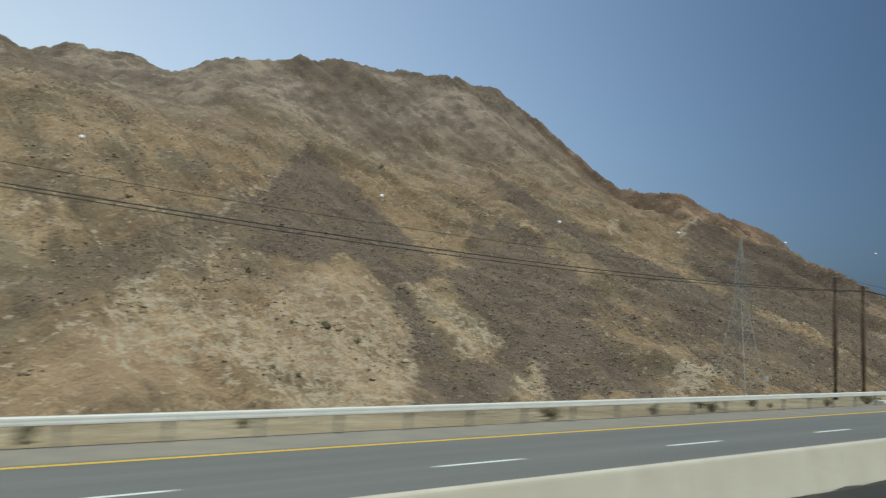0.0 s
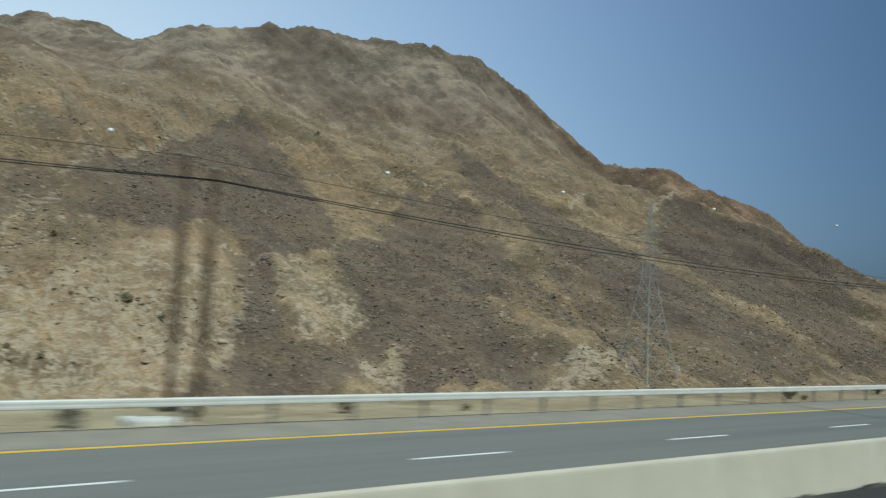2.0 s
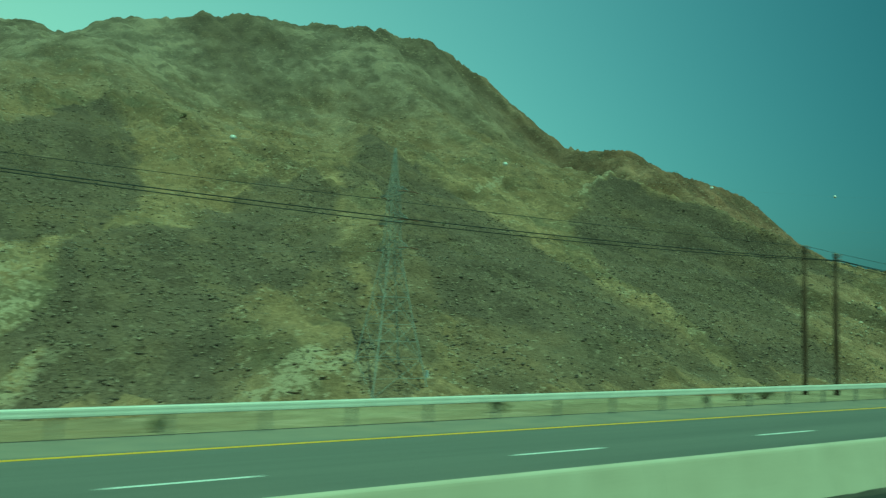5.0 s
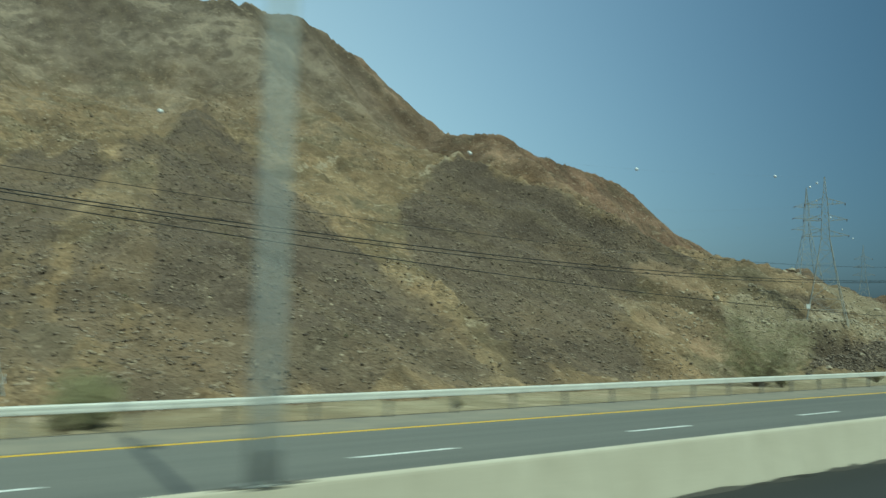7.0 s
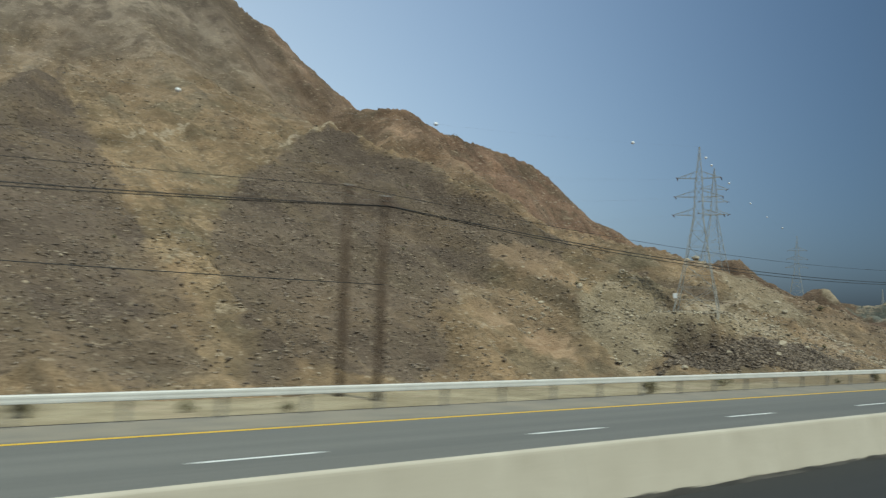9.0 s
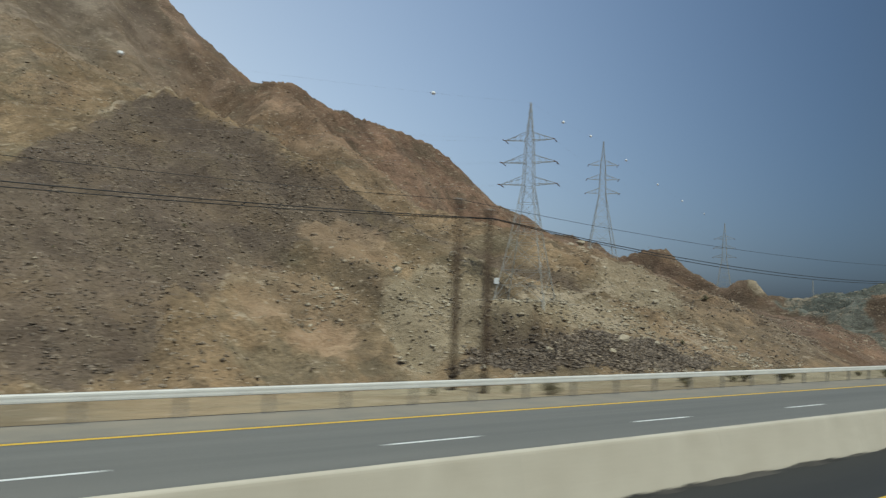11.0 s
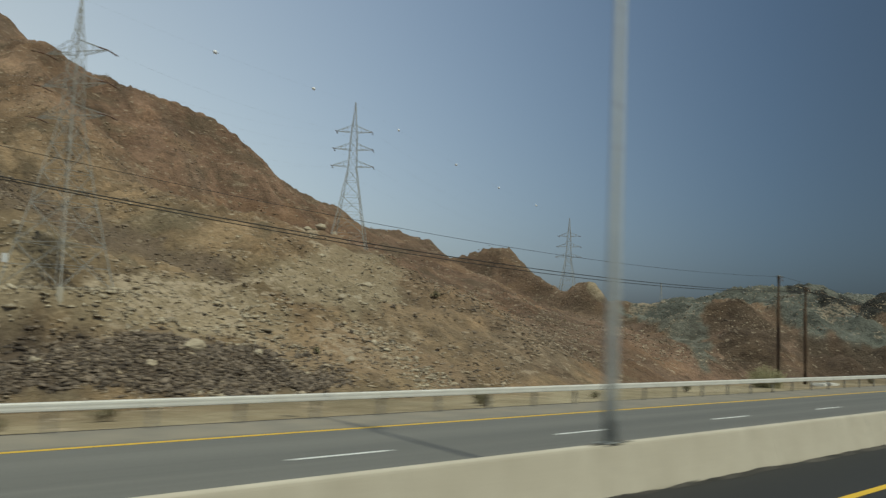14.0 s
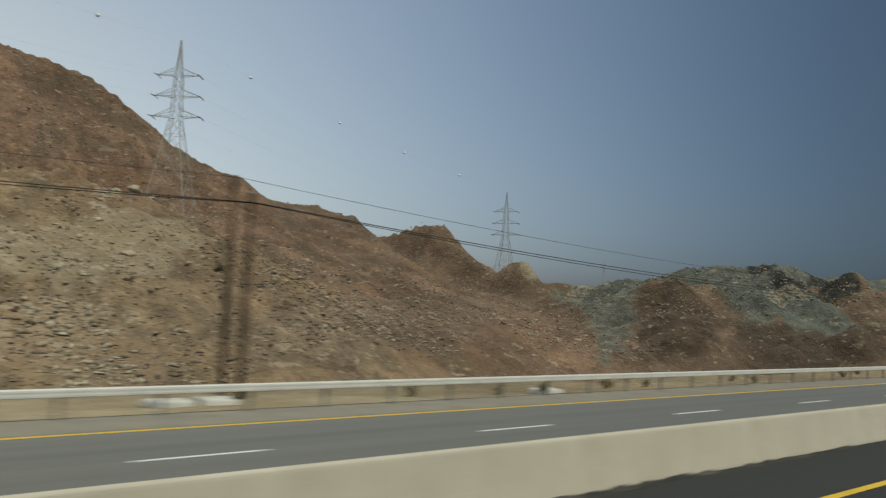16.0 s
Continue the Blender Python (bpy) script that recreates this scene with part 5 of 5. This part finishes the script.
BOULDERS = [(382.4, 93.3, 1.15), (376.0, 90.5, 0.6), (390.5, 91.8, 0.7), (358.8, 130.6, 1.1), (371.0, 128.0, 0.7), (349.4, 140.3, 1.0), (404.0, 90.6, 0.7), (443.9, 157.0, 1.2), (441.0, 158.0, 0.8), (447.0, 156.0, 0.9), (365.0, 95.0, 0.6), (351.0, 96.0, 0.7), (424.0, 116.0, 0.9), (418.0, 112.0, 0.8), (430.0, 121.0, 1.0), (103.0, 137.0, 0.8), (127.0, 137.5, 0.9)]
for i, (x, y, s) in enumerate(BOULDERS):
    boulder(x, y, s, STONE_PALE, "pale weathered boulder resting on the slope", 40 + i)


# ---- shrubs ----
def shrub_meshes(seed, leaves):
    """Twigs and leaves of one rounded desert shrub, one metre across."""
    r = random.Random(seed)
    tb, lb = bmesh.new(), bmesh.new()
    for k in range(16):
        a, lean = r.uniform(0, 6.28), r.uniform(0.15, 0.95)
        tip = Vector((math.cos(a) * lean * 0.48, math.sin(a) * lean * 0.48, r.uniform(0.35, 0.72) * (1.1 - 0.5 * lean)))
        mid = tip * 0.5 + Vector((r.uniform(-0.05, 0.05), r.uniform(-0.05, 0.05), 0.06))
        tube(tb, [(0, 0, -0.08), mid, tip], [0.018, 0.011, 0.004], 4, False)
        for j in range(leaves // 16):
            f = r.uniform(0.35, 1.08)
            c = Vector((0, 0, 0)).lerp(mid, min(1, f * 2)) if f < 0.5 else mid.lerp(tip, (f - 0.5) * 2)
            c = c + Vector((r.gauss(0, 0.06), r.gauss(0, 0.06), r.gauss(0, 0.05)))
            n = Vector((r.uniform(-1, 1), r.uniform(-1, 1), r.uniform(-0.3, 1))).normalized()
            q = n.to_track_quat("Z", "Y")
            w, h = r.uniform(0.012, 0.03), r.uniform(0.04, 0.085)
            vs = [lb.verts.new(c + q @ Vector(p)) for p in ((-w, 0, 0), (0, -h, 0.008), (w, 0, 0), (0, h, 0.008))]
            lb.faces.new(vs)
    out = []
    for bm, mat, nm in ((tb, TWIG, "twig_work"), (lb, LEAF, "foliage")):
        me = bpy.data.meshes.new(nm)
        bm.to_mesh(me)
        bm.free()
        me.materials.append(mat)
        out.append(me)
    return out


SHRUBS = [shrub_meshes(70 + k, 420) for k in range(4)]


def shrub(x, y, size, turn, kind, label, group):
    z = float(ground_height(x, y)[0])
    sh = thing("shrub", label, "shrub", group, at=(x, y, z))
    sh.scale = (size, size, size * 0.85)
    sh.rotation_euler = (0, 0, turn)
    part("stem", SHRUBS[kind][0], TWIG, sh)
    part("foliage", SHRUBS[kind][1], LEAF, sh)


r = random.Random(8)
for x in np.arange(-8, 452, 3.1):
    for k in range(2):
        if r.random() < 0.27:
            shrub(float(x) + r.uniform(-1.5, 1.5), r.uniform(21.9, 25.2), r.uniform(0.45, 1.25), r.uniform(0, 6.28), r.randrange(4), "dry olive desert shrub on the sandy verge", "verge shrubs")
# the biggest ones around x 80 to 93 stand in for shaded hollows
SHRUBS_AND_HOLLOWS = [(88.5, 145.4, 3.0), (88.9, 145.0, 2.4), (93.3, 140.6, 2.7), (80.1, 164.8, 2.4), (85.0, 143.0, 1.3), (91.0, 143.5, 1.3), (79.0, 142.0, 1.4), (86.5, 139.5, 1.2), (196.3, 284.3, 3.4), (400.0, 92.6, 1.8), (441.5, 114.5, 2.6), (74.5, 133.0, 1.5), (68.0, 128.0, 1.8), (72.0, 126.0, 1.6), (150.0, 168.0, 1.2), (110.0, 150.0, 1.0), (232.9, 113.0, 1.2)]
for x, y, s in SHRUBS_AND_HOLLOWS:
    shrub(x, y, s, r.uniform(0, 6.28), r.randrange(4), "dark olive shrub on the bare slope, some standing in for shaded hollows", "hillside shrubs")
for k in range(60):
    x = r.uniform(40, 600)
    s = section(np.array([x]))[0]
    shrub(x, s[0] + (s[4] - s[0]) * r.uniform(0.0, 0.45), r.uniform(0.7, 1.7), r.uniform(0, 6.28), r.randrange(4), "dark olive shrub on the bare slope, some standing in for shaded hollows", "hillside shrubs")

# two big wispy bushes behind the guardrail
def tall_bush(x, y, wide, tall, seed):
    r = random.Random(seed)
    z = float(ground_height(x, y)[0])
    tb_ = thing("bush", "tall wispy olive desert bush behind the guardrail", "bush", at=(x, y, z))
    wood, leaf = bmesh.new(), bmesh.new()
    for k in range(80):
        a, lean = r.uniform(0, 6.28), r.random() ** 0.45
        tip = Vector((math.cos(a) * lean * wide / 2, math.sin(a) * lean * wide / 2, tall * r.uniform(0.25, 1.0) * (1 - 0.3 * lean ** 3)))
        mid = Vector((tip.x * 0.45, tip.y * 0.45, tip.z * 0.5))
        tube(wood, [(r.uniform(-0.1, 0.1), r.uniform(-0.1, 0.1), -0.2), mid, tip], [0.02, 0.011, 0.004], 4, False)
        for j in range(75):
            f = r.uniform(0.3, 1.05)
            c = mid.lerp(tip, max(0, (f - 0.4) / 0.6)) + Vector((r.gauss(0, 0.18), r.gauss(0, 0.18), r.gauss(0, 0.16)))
            q = Vector((r.uniform(-1, 1), r.uniform(-1, 1), r.uniform(-0.5, 0.6))).normalized().to_track_quat("Z", "Y")
            w, h = r.uniform(0.010, 0.022), r.uniform(0.06, 0.14)
            leaf.faces.new([leaf.verts.new(c + q @ Vector(p)) for p in ((-w, 0, 0), (0, -h, 0.01), (w, 0, 0), (0, h, 0.01))])
    part("stem", wood, TWIG, tb_)
    part("foliage", leaf, LEAF_PALE, tb_)


tall_bush(207.6, 26.0, 6.6, 4.3, 5)
tall_bush(387.4, 24.4, 2.2, 1.3, 9)
tall_bush(171.0, 23.8, 1.9, 1.6, 6)

# ---- pale slabs lying on the verge ----
for x, y, l_, w_, turn in ((394.9, 24.1, 1.4, 0.9, 8), (396.4, 24.0, 1.2, 0.8, -5), (410.6, 22.7, 1.6, 0.7, 6), (54.0, 22.6, 1.5, 0.7, 5)):
    bm = bmesh.new()
    box(bm, (0, 0, 0), (l_, w_, 0.22), 0.03)
    bmesh.ops.subdivide_edges(bm, edges=bm.edges, cuts=2, use_grid_fill=True)
    for v in bm.verts:
        v.co += noise.noise_vector(v.co * 2.3 + Vector((x, y, 0))) * 0.045
    me = bpy.data.meshes.new("concrete_slab")
    bm.to_mesh(me)
    bm.free()
    me.materials.append(SLAB)
    ob = single("concrete_slab", me, "broken pale concrete slab lying on the verge", "slab", "verge slabs", at=(x, y, float(ground_height(x, y)[0]) + 0.07))
    ob.rotation_euler = (radians(3), radians(2), radians(turn))
